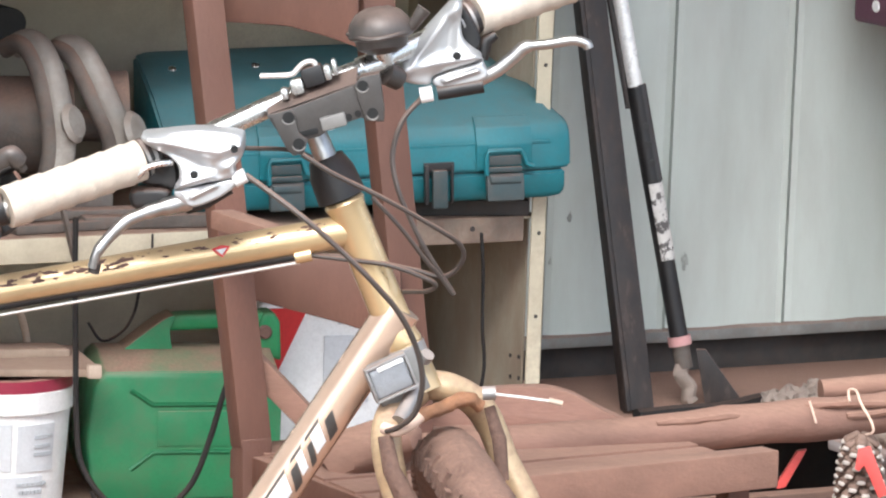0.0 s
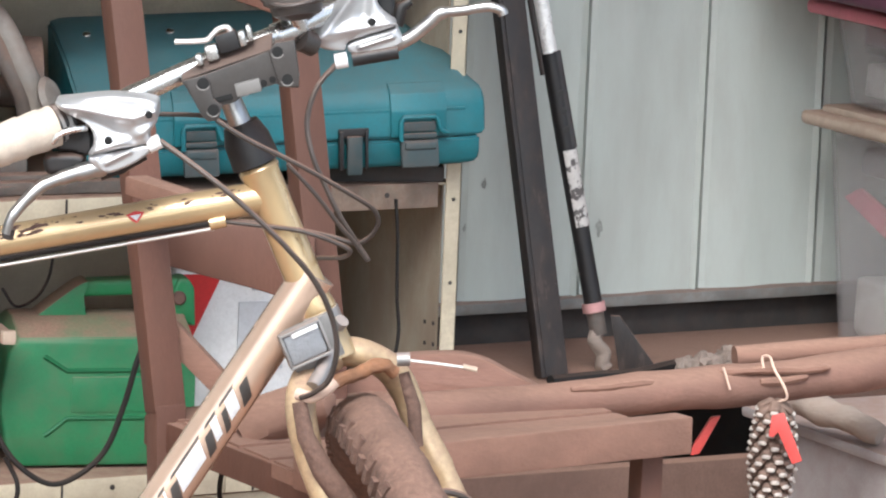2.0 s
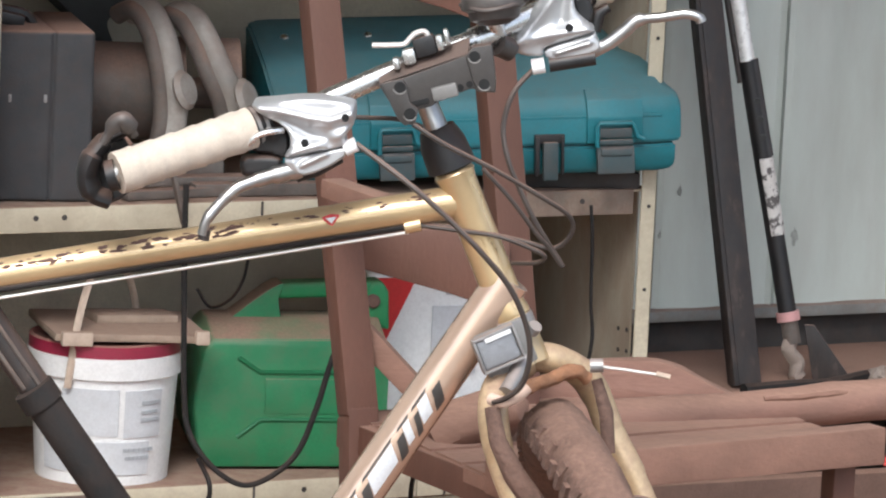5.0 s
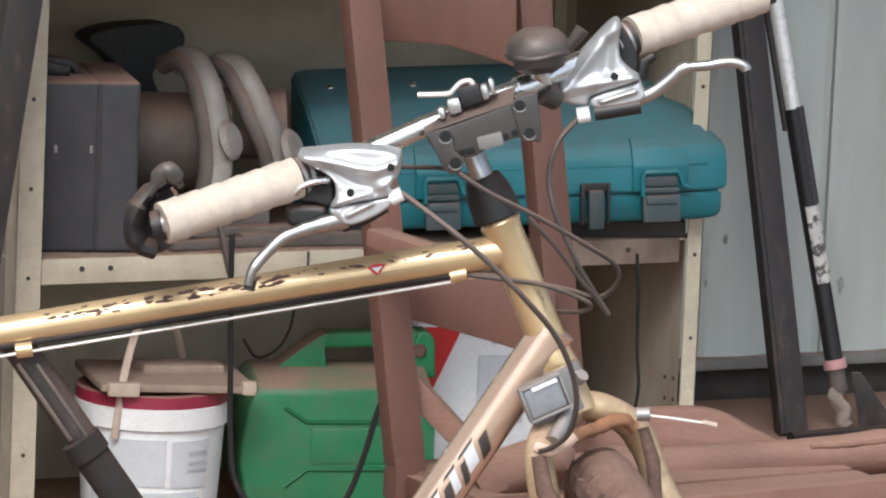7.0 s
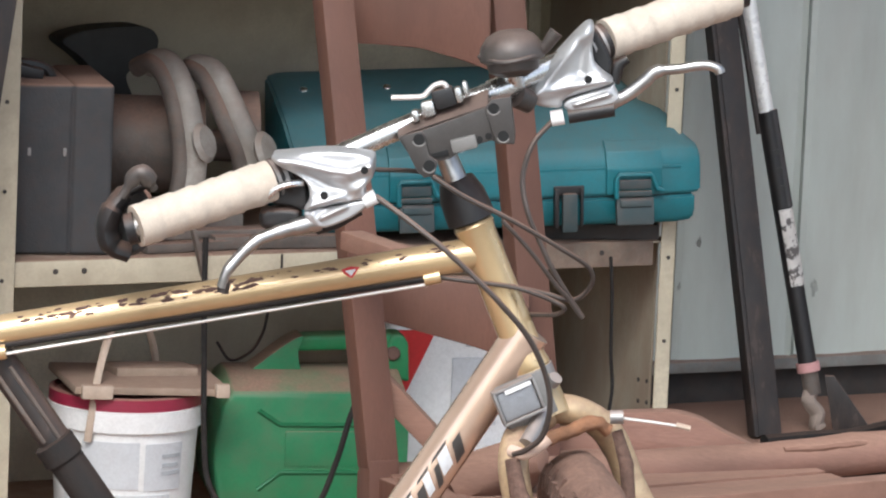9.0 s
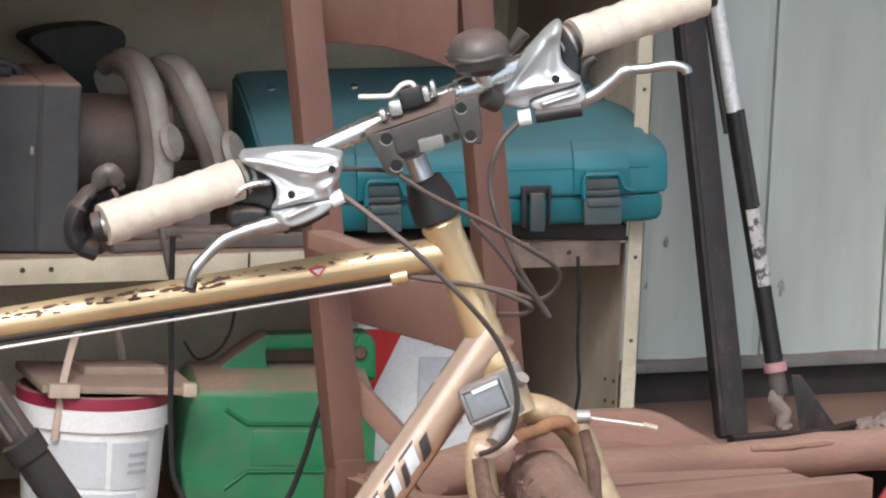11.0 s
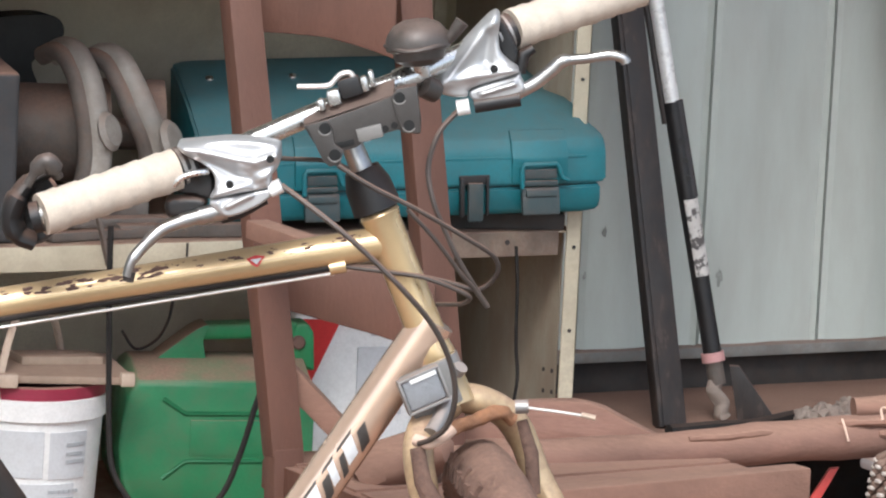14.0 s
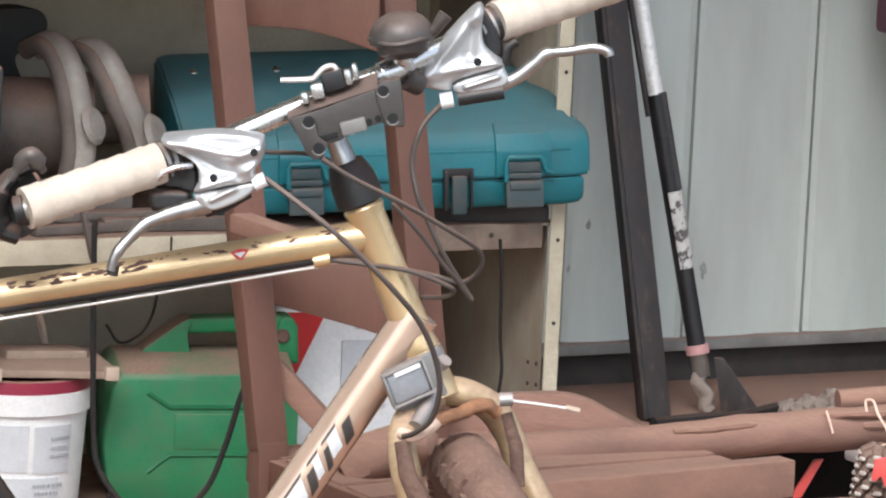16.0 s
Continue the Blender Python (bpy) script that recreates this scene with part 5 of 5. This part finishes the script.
        a, b = Vector(a), Vector(b)
        pts, rs = [], []
        n = 44
        for k in range(n + 1):  # overlapping turns of cloth tape
            f = k / n
            pts.append(a.lerp(b, f))
            rs.append(0.0214 + 0.0017 * ((f * 6.5) % 1) + (0.0008 if f < 0.06 else 0) - 0.0004 * math.sin(f * 3))
        sweep(bm, pts, rs, 24)
        return part(name, roughen(bm, 0.0006, 45), M_TAPE, t, "handlebar grip wrapped in cream cloth tape")

    grip("grip", (-0.419, 5.130, 0.910), (-0.287, 5.190, 0.955))
    grip("grip", (0.055, 5.340, 1.101), (0.189, 5.420, 1.145))
    for a, b in (((-0.428, 5.130, 0.906), (-0.419, 5.130, 0.909)), ((0.189, 5.420, 1.146), (0.201, 5.425, 1.150))):
        tube("bar_plug", [a, b], 0.0165, M_BLACK, n=18)
    for a, b in (((-0.287, 5.190, 0.955), (-0.269, 5.197, 0.962)), ((0.032, 5.330, 1.090), (0.055, 5.340, 1.101))):
        g = tube("shifter_ring", [a, b], 0.0195, M_BLACK, n=20)
        a, b = Vector(a), Vector(b)
        for f in (0.2, 0.6):
            tube("shifter_band", [a.lerp(b, f), a.lerp(b, f + 0.18)], 0.0205, M_STEEL, g, n=20)
    # levers: cast bodies, ridges, blades
    bm = B()
    cast(bm, [(-0.2841, 0.9849), (-0.2656, 0.9881), (-0.225, 0.993), (-0.1841, 0.9902), (-0.1786, 0.9828), (-0.1792, 0.9687), (-0.1874, 0.9553), (-0.1892, 0.9446), (-0.217, 0.9375), (-0.2482, 0.9295), (-0.2445, 0.9409), (-0.2462, 0.9549), (-0.256, 0.9651), (-0.2708, 0.9714), (-0.2815, 0.9774)], 5.166, 5.204,
         [([(-0.277, 0.9805), (-0.2477, 0.9772), (-0.2242, 0.973), (-0.2037, 0.9712), (-0.1826, 0.979)], 0.0085, 0.0058), ([(-0.262, 0.9700), (-0.2414, 0.9635), (-0.2235, 0.955), (-0.205, 0.950)], -0.0060, 0.0060), ([(-0.2455, 0.9340), (-0.2258, 0.9410), (-0.2058, 0.9500), (-0.187, 0.960)], 0.0050, 0.0050)])
    lv = part("brake_lever", bm, M_ALLOY, t, "cast silver brake and gear lever", 60)
    bm = B()
    cast(bm, [(-0.2494, 0.9275), (-0.217, 0.9352), (-0.1893, 0.9425), (-0.1866, 0.9349), (-0.2048, 0.9211), (-0.2324, 0.9115)], 5.168, 5.202, [([(-0.231, 0.9226), (-0.207, 0.9356)], 0.0045, 0.0028), ([(-0.240, 0.925), (-0.233, 0.915)], 0.002, 0.003)], 0.0014, 0.0025)
    part("cover_plate", bm, M_ALLOY, lv, "", 60)
    bm = B()
    cast(bm, [(-0.2929, 0.974), (-0.2733, 0.969), (-0.2566, 0.9604), (-0.2473, 0.949), (-0.2490, 0.9275), (-0.2671, 0.9303), (-0.2861, 0.9353)], 5.186, 5.212, [([(-0.285, 0.955), (-0.262, 0.950)], 0.004, 0.004)], 0.0022)
    part("shifter_body", bm, M_BLACK, lv, "black shifter body")
    for q in ((-0.283, 5.180, 0.958), (-0.268, 5.178, 0.956)):
        bm = B()
        lathe(bm, [(0, -0.002), (0.0045, -0.002), (0.0045, 0.002), (0, 0.003)], Matrix.Translation(q) @ pose(0, 0, 0, 90), 12)
        part("shifter_rivet", bm, M_STEEL, lv)
    bm = B()
    cast(bm, [(-0.2954, 0.9235), (-0.2738, 0.928), (-0.255, 0.9266), (-0.2545, 0.9159), (-0.273, 0.9067), (-0.2924, 0.9058)], 5.188, 5.205, [], 0.0024, 0.006)
    part("thumb_paddle", bm, M_BLACK, lv)
    tube("lever_blade", [(-0.2340, 5.178, 0.9180), (-0.2500, 5.174, 0.9125), (-0.2680, 5.170, 0.9075), (-0.2848, 5.165, 0.9016), (-0.2988, 5.16, 0.8947), (-0.3165, 5.155, 0.8763), (-0.3262, 5.15, 0.863), (-0.3303, 5.15, 0.8474)], [0.0110] * 4 + [0.0095] * 6 + [0.0080] * 6 + [0.0066] * 12 + [0.0060] * 8 + [0.0052] * 7, M_BLADE, lv, "silver lever blade", n=14, k=6)
    tube("lever_tip", [(-0.327, 5.152, 0.853), (-0.329, 5.153, 0.842)], 0.0062, M_POST, lv, n=10)
    tube("thumb_arm", [(-0.252, 5.175, 0.957), (-0.267, 5.170, 0.955), (-0.279, 5.170, 0.950), (-0.288, 5.172, 0.941)], 0.0038, M_CHROME, lv, n=8, k=4)
    for q in ((-0.229, 5.156, 0.947), (-0.188, 5.150, 0.976)):
        bm = B()
        lathe(bm, [(0.0040, 0), (0.0040, 0.003), (0, 0.003)], Matrix.Translation(q) @ pose(0, 0.004, 0, 90), 12)
        part("lever_screw", bm, M_HOLE, lv)
    tube("barrel_adjuster", [(-0.188, 5.170, 0.941), (-0.176, 5.170, 0.947)], 0.0078, M_WHITE, lv, n=14)
    tube("under_plate", [(-0.237, 5.185, 0.907), (-0.217, 5.185, 0.914), (-0.192, 5.185, 0.930)], 0.006, M_BLACK, lv, n=10)

    bm = B()
    cast(bm, [(-0.0254, 1.0406), (-0.0229, 1.0503), (-0.0113, 1.07), (0.0084, 1.0948), (0.0326, 1.1216), (0.0416, 1.119), (0.0407, 1.1005), (0.0433, 1.0832), (0.0509, 1.074), (0.062, 1.0656), (0.06, 1.0589), (0.0156, 1.0425), (0.0113, 1.0327), (-0.0108, 1.0328)], 5.294, 5.332,
         [([(0.0350, 1.113), (0.0157, 1.0885), (-0.0010, 1.064), (-0.017, 1.0455)], 0.0060, 0.0055), ([(-0.0132, 1.0471), (0.0161, 1.0557), (0.0397, 1.0603), (0.0597, 1.0643)], 0.0070, 0.0060), ([(0.0307, 1.1), (0.0293, 1.079), (0.0286, 1.0722)], -0.0065, 0.0060)])
    rv = part("brake_lever", bm, M_ALLOY, t, "cast silver brake and gear lever", 60)
    bm = B()
    cast(bm, [(0.0156, 1.0400), (0.0612, 1.0575), (0.0661, 1.0552), (0.0686, 1.0397), (0.0233, 1.0286)], 5.297, 5.328, [([(0.026, 1.0365), (0.060, 1.0490)], 0.0050, 0.0026)], 0.0014, 0.0025)
    part("cover_plate", bm, M_ALLOY, rv, "", 60)
    bm = B()
    cast(bm, [(0.040, 1.116), (0.052, 1.104), (0.062, 1.082), (0.060, 1.066), (0.046, 1.074), (0.040, 1.090)], 5.318, 5.345, [], 0.0024)
    part("shifter_body", bm, M_BLACK, rv, "black shifter body")
    tube("under_plate", [(0.019, 5.300, 1.023), (0.067, 5.300, 1.033)], 0.0085, M_BLACK, rv, n=12)
    tube("barrel_adjuster", [(0.001, 5.295, 1.020), (0.014, 5.295, 1.023)], 0.0085, M_WHITE, rv, n=14)
    tube("lever_blade", [(0.064, 5.315, 1.037), (0.082, 5.315, 1.048), (0.098, 5.315, 1.062), (0.110, 5.315, 1.073), (0.134, 5.315, 1.077), (0.159, 5.315, 1.082), (0.174, 5.315, 1.079), (0.177, 5.315, 1.074)], [0.0075] * 20 + [0.0056] * 23, M_BLADE, rv, "silver lever blade", n=12, k=6)
    tube("thumb_paddle", [(0.064, 5.335, 1.057), (0.069, 5.335, 1.076), (0.079, 5.335, 1.083)], [0.008, 0.007, 0.005], M_BLACK, rv, n=12)
    for q in ((-0.011, 5.283, 1.049), (0.038, 5.281, 1.065)):
        bm = B()
        lathe(bm, [(0.0042, 0), (0.0042, 0.003), (0, 0.003)], Matrix.Translation(q) @ pose(0, 0.004, 0, 90), 12)
        part("lever_screw", bm, M_HOLE, rv)
    # bell on the bar
    q = Vector((-0.043, 5.260, 1.091))
    bm = B()
    lathe(bm, [(0.0, 0.026), (0.012, 0.0255), (0.024, 0.020), (0.032, 0.010), (0.035, 0.0), (0.034, -0.006), (0.028, -0.009), (0.026, -0.018), (0.014, -0.024), (0, -0.025)], Matrix.Translation(q) @ pose(0, 0, 0, -6, -9, 0), 40)
    bell = part("bell", bm, M_BELL, t, "dull dark bicycle bell")
    tube("bell_band", [q + Vector((-0.034, -0.006, -0.004)), q + Vector((-0.012, -0.034, -0.006)), q + Vector((0.014, -0.033, -0.001)), q + Vector((0.034, -0.006, 0.005))], 0.0026, M_BELL, bell, n=8, k=5)
    tube("bell_mount", [(-0.044, 5.270, 1.072), (-0.036, 5.280, 1.053)], 0.010, M_CHROME, bell, n=14)
    tube("bell_lever", [(-0.024, 5.260, 1.086), (-0.009, 5.250, 1.100), (0.002, 5.250, 1.117)], [0.004, 0.006, 0.008], M_BELL, bell, n=10)
    tube("bar_clamp", [(-0.063, 5.272, 1.047), (-0.036, 5.283, 1.058)], 0.0138, M_CHROME, t, n=18)
    tube("bar_clamp", [(-0.036, 5.275, 1.045), (-0.022, 5.285, 1.038)], 0.0125, M_STEM, t, n=14)
    # round mirror at the bar's end, seen from behind and edge on
    bm = B()
    sweep(bm, spline([(-0.417, 5.170, 0.948), (-0.435, 5.165, 0.938), (-0.447, 5.160, 0.922), (-0.452, 5.160, 0.902), (-0.445, 5.160, 0.884), (-0.430, 5.165, 0.877)], 6), [0.006] * 6 + [0.010] * 6 + [0.0125] * 6 + [0.012] * 6 + [0.010] * 7, 14, flat=1.6)
    mi = part("bar_end_mirror", bm, M_BLACK, t, "round black bar-end mirror")
    bm = B()
    lathe(bm, [(0.0, 0.004), (0.036, 0.004), (0.038, 0.0), (0.036, -0.004), (0.0, -0.004)], Matrix.Translation((-0.431, 5.185, 0.908)) @ pose(0, 0, 0, 80, -20, -35), 30)
    part("mirror_back", bm, M_GREYCASE, mi)
    tube("mirror_pivot", [(-0.436, 5.140, 0.938), (-0.423, 5.140, 0.960), (-0.414, 5.140, 0.963), (-0.404, 5.150, 0.947)], [0.005] * 3 + [0.009] * 4 + [0.010] * 4 + [0.005] * 2, M_BELL, mi, n=12, k=4)
    # fork with its arched crown
    crown = hb + adn * 0.022
    tube("lower_race", [hb, hb + adn * 0.012], 0.0235, M_STEEL, n=24)
    fk = tube("fork_crown", [(-0.010, 5.300, 0.757), (0.003, 5.295, 0.728), (0.016, 5.290, 0.702)], [0.020, 0.022, 0.022], M_GOLD, n=20)
    tube("fork_leg", [(0.016, 5.300, 0.710), (0.043, 5.305, 0.706), (0.071, 5.320, 0.689), (0.090, 5.330, 0.661), (0.107, 5.330, 0.622), (0.134, 5.320, 0.576), (0.165, 5.310, 0.517), (0.222, 5.290, 0.413)], [0.0165] * 18 + [0.0155] * 12 + [0.0135] * 13, M_FORK, n=18, k=6)
    tube("fork_leg", [(0.010, 5.290, 0.705), (-0.013, 5.270, 0.689), (-0.022, 5.240, 0.664), (-0.013, 5.230, 0.618), (0.006, 5.220, 0.572), (0.026, 5.210, 0.526), (0.076, 5.190, 0.418)], [0.0165] * 18 + [0.0155] * 12 + [0.0135] * 7, M_FORK, n=18, k=6)
    bm = B()
    sweep(bm, spline([(0.012, 5.262, 0.682), (0.035, 5.272, 0.690), (0.062, 5.290, 0.698), (0.077, 5.300, 0.688)], 6), [0.0075 + 0.002 * noise.noise(Vector((k * 0.7, 0, 3))) for k in range(19)], 12)
    part("rust_patch", roughen(bm, 0.002, 90), M_RUST, t, "orange rust on the fork crown")
    # reflector on its bracket
    rq = Vector((-0.020, 5.245, 0.726))
    RM = Matrix.Translation(rq) @ pose(0, 0, 0, 0, -24, 14)
    bm = B()
    box(bm, (0.056, 0.010, 0.050), RM @ pose(0.010, 0.012, -0.006), 0.003)
    rb = part("reflector", bm, M_LIP, t, "clear square reflector in a grey housing")
    bm = B()
    box(bm, (0.042, 0.010, 0.034), RM, 0.004, 3)
    lens = part("reflector_lens", bm, M_REFL, rb)
    # white bar painted on as the glossy highlight along the lens top
    bm = B()
    box(bm, (0.030, 0.005, 0.0055), RM @ pose(0.004, -0.0045, 0.0145), 0.001)
    part("lens_glint", bm, M_WHITE, lens)
    bm = B()
    for x, z, w, h in ((0, 0.0185, 0.047, 0.003), (0, -0.0185, 0.047, 0.003), (-0.0225, 0, 0.003, 0.034), (0.0225, 0, 0.003, 0.034)):
        box(bm, (w, 0.012, h), RM @ pose(x, -0.0015, z), 0.0008)
    part("lens_frame", bm, M_STEEL, rb)
    tube("reflector_bracket", [(0.010, 5.270, 0.718), (-0.001, 5.250, 0.693), (-0.009, 5.235, 0.681)], 0.009, M_STEEL, rb, n=12)
    tube("crown_bolt", [(0.015, 5.270, 0.742), (0.019, 5.265, 0.749)], 0.0075, M_STEEL, n=12)
    tube("cable_noodle", [(-0.025, 5.220, 0.677), (-0.011, 5.210, 0.676), (0.004, 5.210, 0.684), (0.013, 5.215, 0.692)], 0.0066, M_STRING, n=12, k=5)
    tube("brake_arm", [(-0.023, 5.215, 0.669), (-0.015, 5.205, 0.635), (0.004, 5.200, 0.601), (0.027, 5.200, 0.571), (0.038, 5.200, 0.557)], [0.008, 0.0095, 0.012, 0.0125, 0.012], M_MUD, n=14)
    tube("brake_arm", [(0.086, 5.270, 0.694), (0.098, 5.265, 0.659), (0.103, 5.260, 0.617)], [0.006, 0.008, 0.007], M_MUD, n=14)
    tube("brake_wire", [(0.085, 5.255, 0.711), (0.121, 5.250, 0.709), (0.150, 5.250, 0.706)], 0.0017, M_ZINC, n=8)
    tube("wire_end", [(0.148, 5.250, 0.707), (0.163, 5.250, 0.704)], 0.0030, M_TUBLID, n=10)
    tube("wire_anchor", [(0.078, 5.255, 0.711), (0.092, 5.255, 0.712)], 0.0075, M_STEEL, n=12)
    for q in ([(0.084, 5.170, 0.542), (0.097, 5.160, 0.572), (0.126, 5.160, 0.590), (0.156, 5.170, 0.582), (0.175, 5.180, 0.553), (0.183, 5.190, 0.527)],
              [(0.093, 5.170, 0.551), (0.121, 5.165, 0.573), (0.151, 5.165, 0.569), (0.165, 5.170, 0.549), (0.168, 5.180, 0.529)]):
        tube("computer_wire", q, 0.0042, M_CABLE, n=8, k=6)
    # cables from bars to brakes
    for pts, r in (([(-0.176, 5.170, 0.947), (-0.147, 5.160, 0.929), (-0.110, 5.150, 0.904), (-0.074, 5.150, 0.874), (-0.044, 5.150, 0.846), (-0.013, 5.160, 0.810), (0.006, 5.170, 0.773), (0.014, 5.180, 0.736), (0.008, 5.190, 0.701), (-0.008, 5.200, 0.683), (-0.022, 5.210, 0.675)], 0.0036),
                   ([(-0.119, 5.200, 0.966), (-0.084, 5.200, 0.946), (-0.036, 5.210, 0.923), (0.018, 5.230, 0.892), (0.048, 5.250, 0.870), (0.051, 5.260, 0.850), (0.033, 5.270, 0.832), (-0.003, 5.280, 0.837), (-0.064, 5.290, 0.845), (-0.111, 5.290, 0.847)], 0.0032),
                   ([(0.003, 5.295, 1.018), (-0.017, 5.280, 0.994), (-0.026, 5.270, 0.959), (-0.019, 5.260, 0.925), (-0.006, 5.260, 0.896), (0.013, 5.260, 0.860), (0.044, 5.270, 0.813)], 0.0034),
                   ([(-0.045, 5.230, 0.919), (-0.014, 5.230, 0.888), (0.014, 5.240, 0.852), (0.028, 5.250, 0.836), (0.042, 5.260, 0.816)], 0.0030),
                   ([(-0.108, 5.290, 0.846), (-0.064, 5.280, 0.844), (-0.027, 5.270, 0.842), (0.009, 5.270, 0.831), (0.024, 5.270, 0.823), (0.016, 5.280, 0.814), (-0.011, 5.300, 0.809)], 0.0032),
                   ([(-0.190, 5.200, 0.949), (-0.221, 5.230, 0.964), (-0.169, 5.240, 0.965), (-0.134, 5.260, 0.962), (-0.110, 5.270, 0.954)], 0.0030)):
        tube("brake_cable", pts, r * 0.85, M_CABLE, n=8, k=8)
    # front wheel with a mud-caked knobbly tyre
    wn = Vector((bdir.x, 0.14, bdir.z))  # the wheel stands a little askew to the bars
    bdir = (wn - adn * adn.dot(wn)).normalized()
    fwd = adn.cross(bdir)
    fwd = -fwd if fwd.y > 0 else fwd
    axle = crown + adn * 0.444 + fwd * 0.040
    R, r = 0.334, 0.034
    A, Bv = -adn, fwd

    def circ(a, rad, off=0.0):
        return axle + (A * math.cos(a) + Bv * math.sin(a)) * rad + bdir * off

    wheel = part("front_wheel", lathe(B(), [(0, -0.05), (0.012, -0.05), (0.016, 0.0), (0.012, 0.05), (0, 0.05)], axis(axle, axle + bdir), 20), M_STEEL, t, "front wheel")
    bm = B()
    n, k = 120, 16
    rings = []
    for i in range(n):
        a = 2 * math.pi * i / n
        rad = A * math.cos(a) + Bv * math.sin(a)
        rings.append([bm.verts.new(axle + rad * (R + r * math.cos(2 * math.pi * j / k)) + bdir * r * math.sin(2 * math.pi * j / k)) for j in range(k)])
    for i in range(n):
        q, w = rings[i], rings[(i + 1) % n]
        for j in range(k):
            bm.faces.new((q[j], q[(j + 1) % k], w[(j + 1) % k], w[j]))
    part("tyre", roughen(roughen(bm, 0.004, 28), 0.0022, 80), M_MUD, wheel, "mud-caked tyre")
    bm = B()
    for i in range(96):
        a = 2 * math.pi * (i + 0.5) / 96
        rad = A * math.cos(a) + Bv * math.sin(a)
        tang = -A * math.sin(a) + Bv * math.cos(a)
        for b in (-62, -38, -13, 13, 38, 62):
            if b > -30 or b == -38 and i % 2:
                continue  # mud has filled most of the tread
            c = rad * math.cos(radians(b)) + bdir * math.sin(radians(b))
            q = axle + rad * R + c * (r + 0.0015)
            z = c
            x = tang
            y = z.cross(x)
            box(bm, (0.011, 0.018 if b < -60 else 0.012, 0.0075 if b < -60 else 0.006), Matrix.Translation(q - c * 0.0012) @ Matrix((x, y, z)).transposed().to_4x4(), 0)
    part("tread", roughen(bm, 0.0018, 90), M_MUD, wheel)["kind"] = "stuff"
    bm = B()
    rings = []
    for i in range(80):
        a = 2 * math.pi * i / 80
        rings.append([bm.verts.new(circ(a, rr, o)) for rr, o in ((0.314, -0.012), (0.314, 0.012), (0.298, 0.010), (0.294, 0.0), (0.298, -0.010))])
    for i in range(80):
        q, w = rings[i], rings[(i + 1) % 80]
        for j in range(5):
            bm.faces.new((q[j], q[(j + 1) % 5], w[(j + 1) % 5], w[j]))
    part("rim", bm, M_STEEL, wheel)
    bm = B()
    for i in range(32):
        a = 2 * math.pi * i / 32
        sweep(bm, [circ(a + 0.25 * (1 if i % 4 < 2 else -1), 0.018, 0.03 * (1 if i % 2 else -1)), circ(a, 0.298)], 0.001, 5)
    part("spoke", bm, M_STEEL, wheel)["kind"] = "stuff"


bicycle()
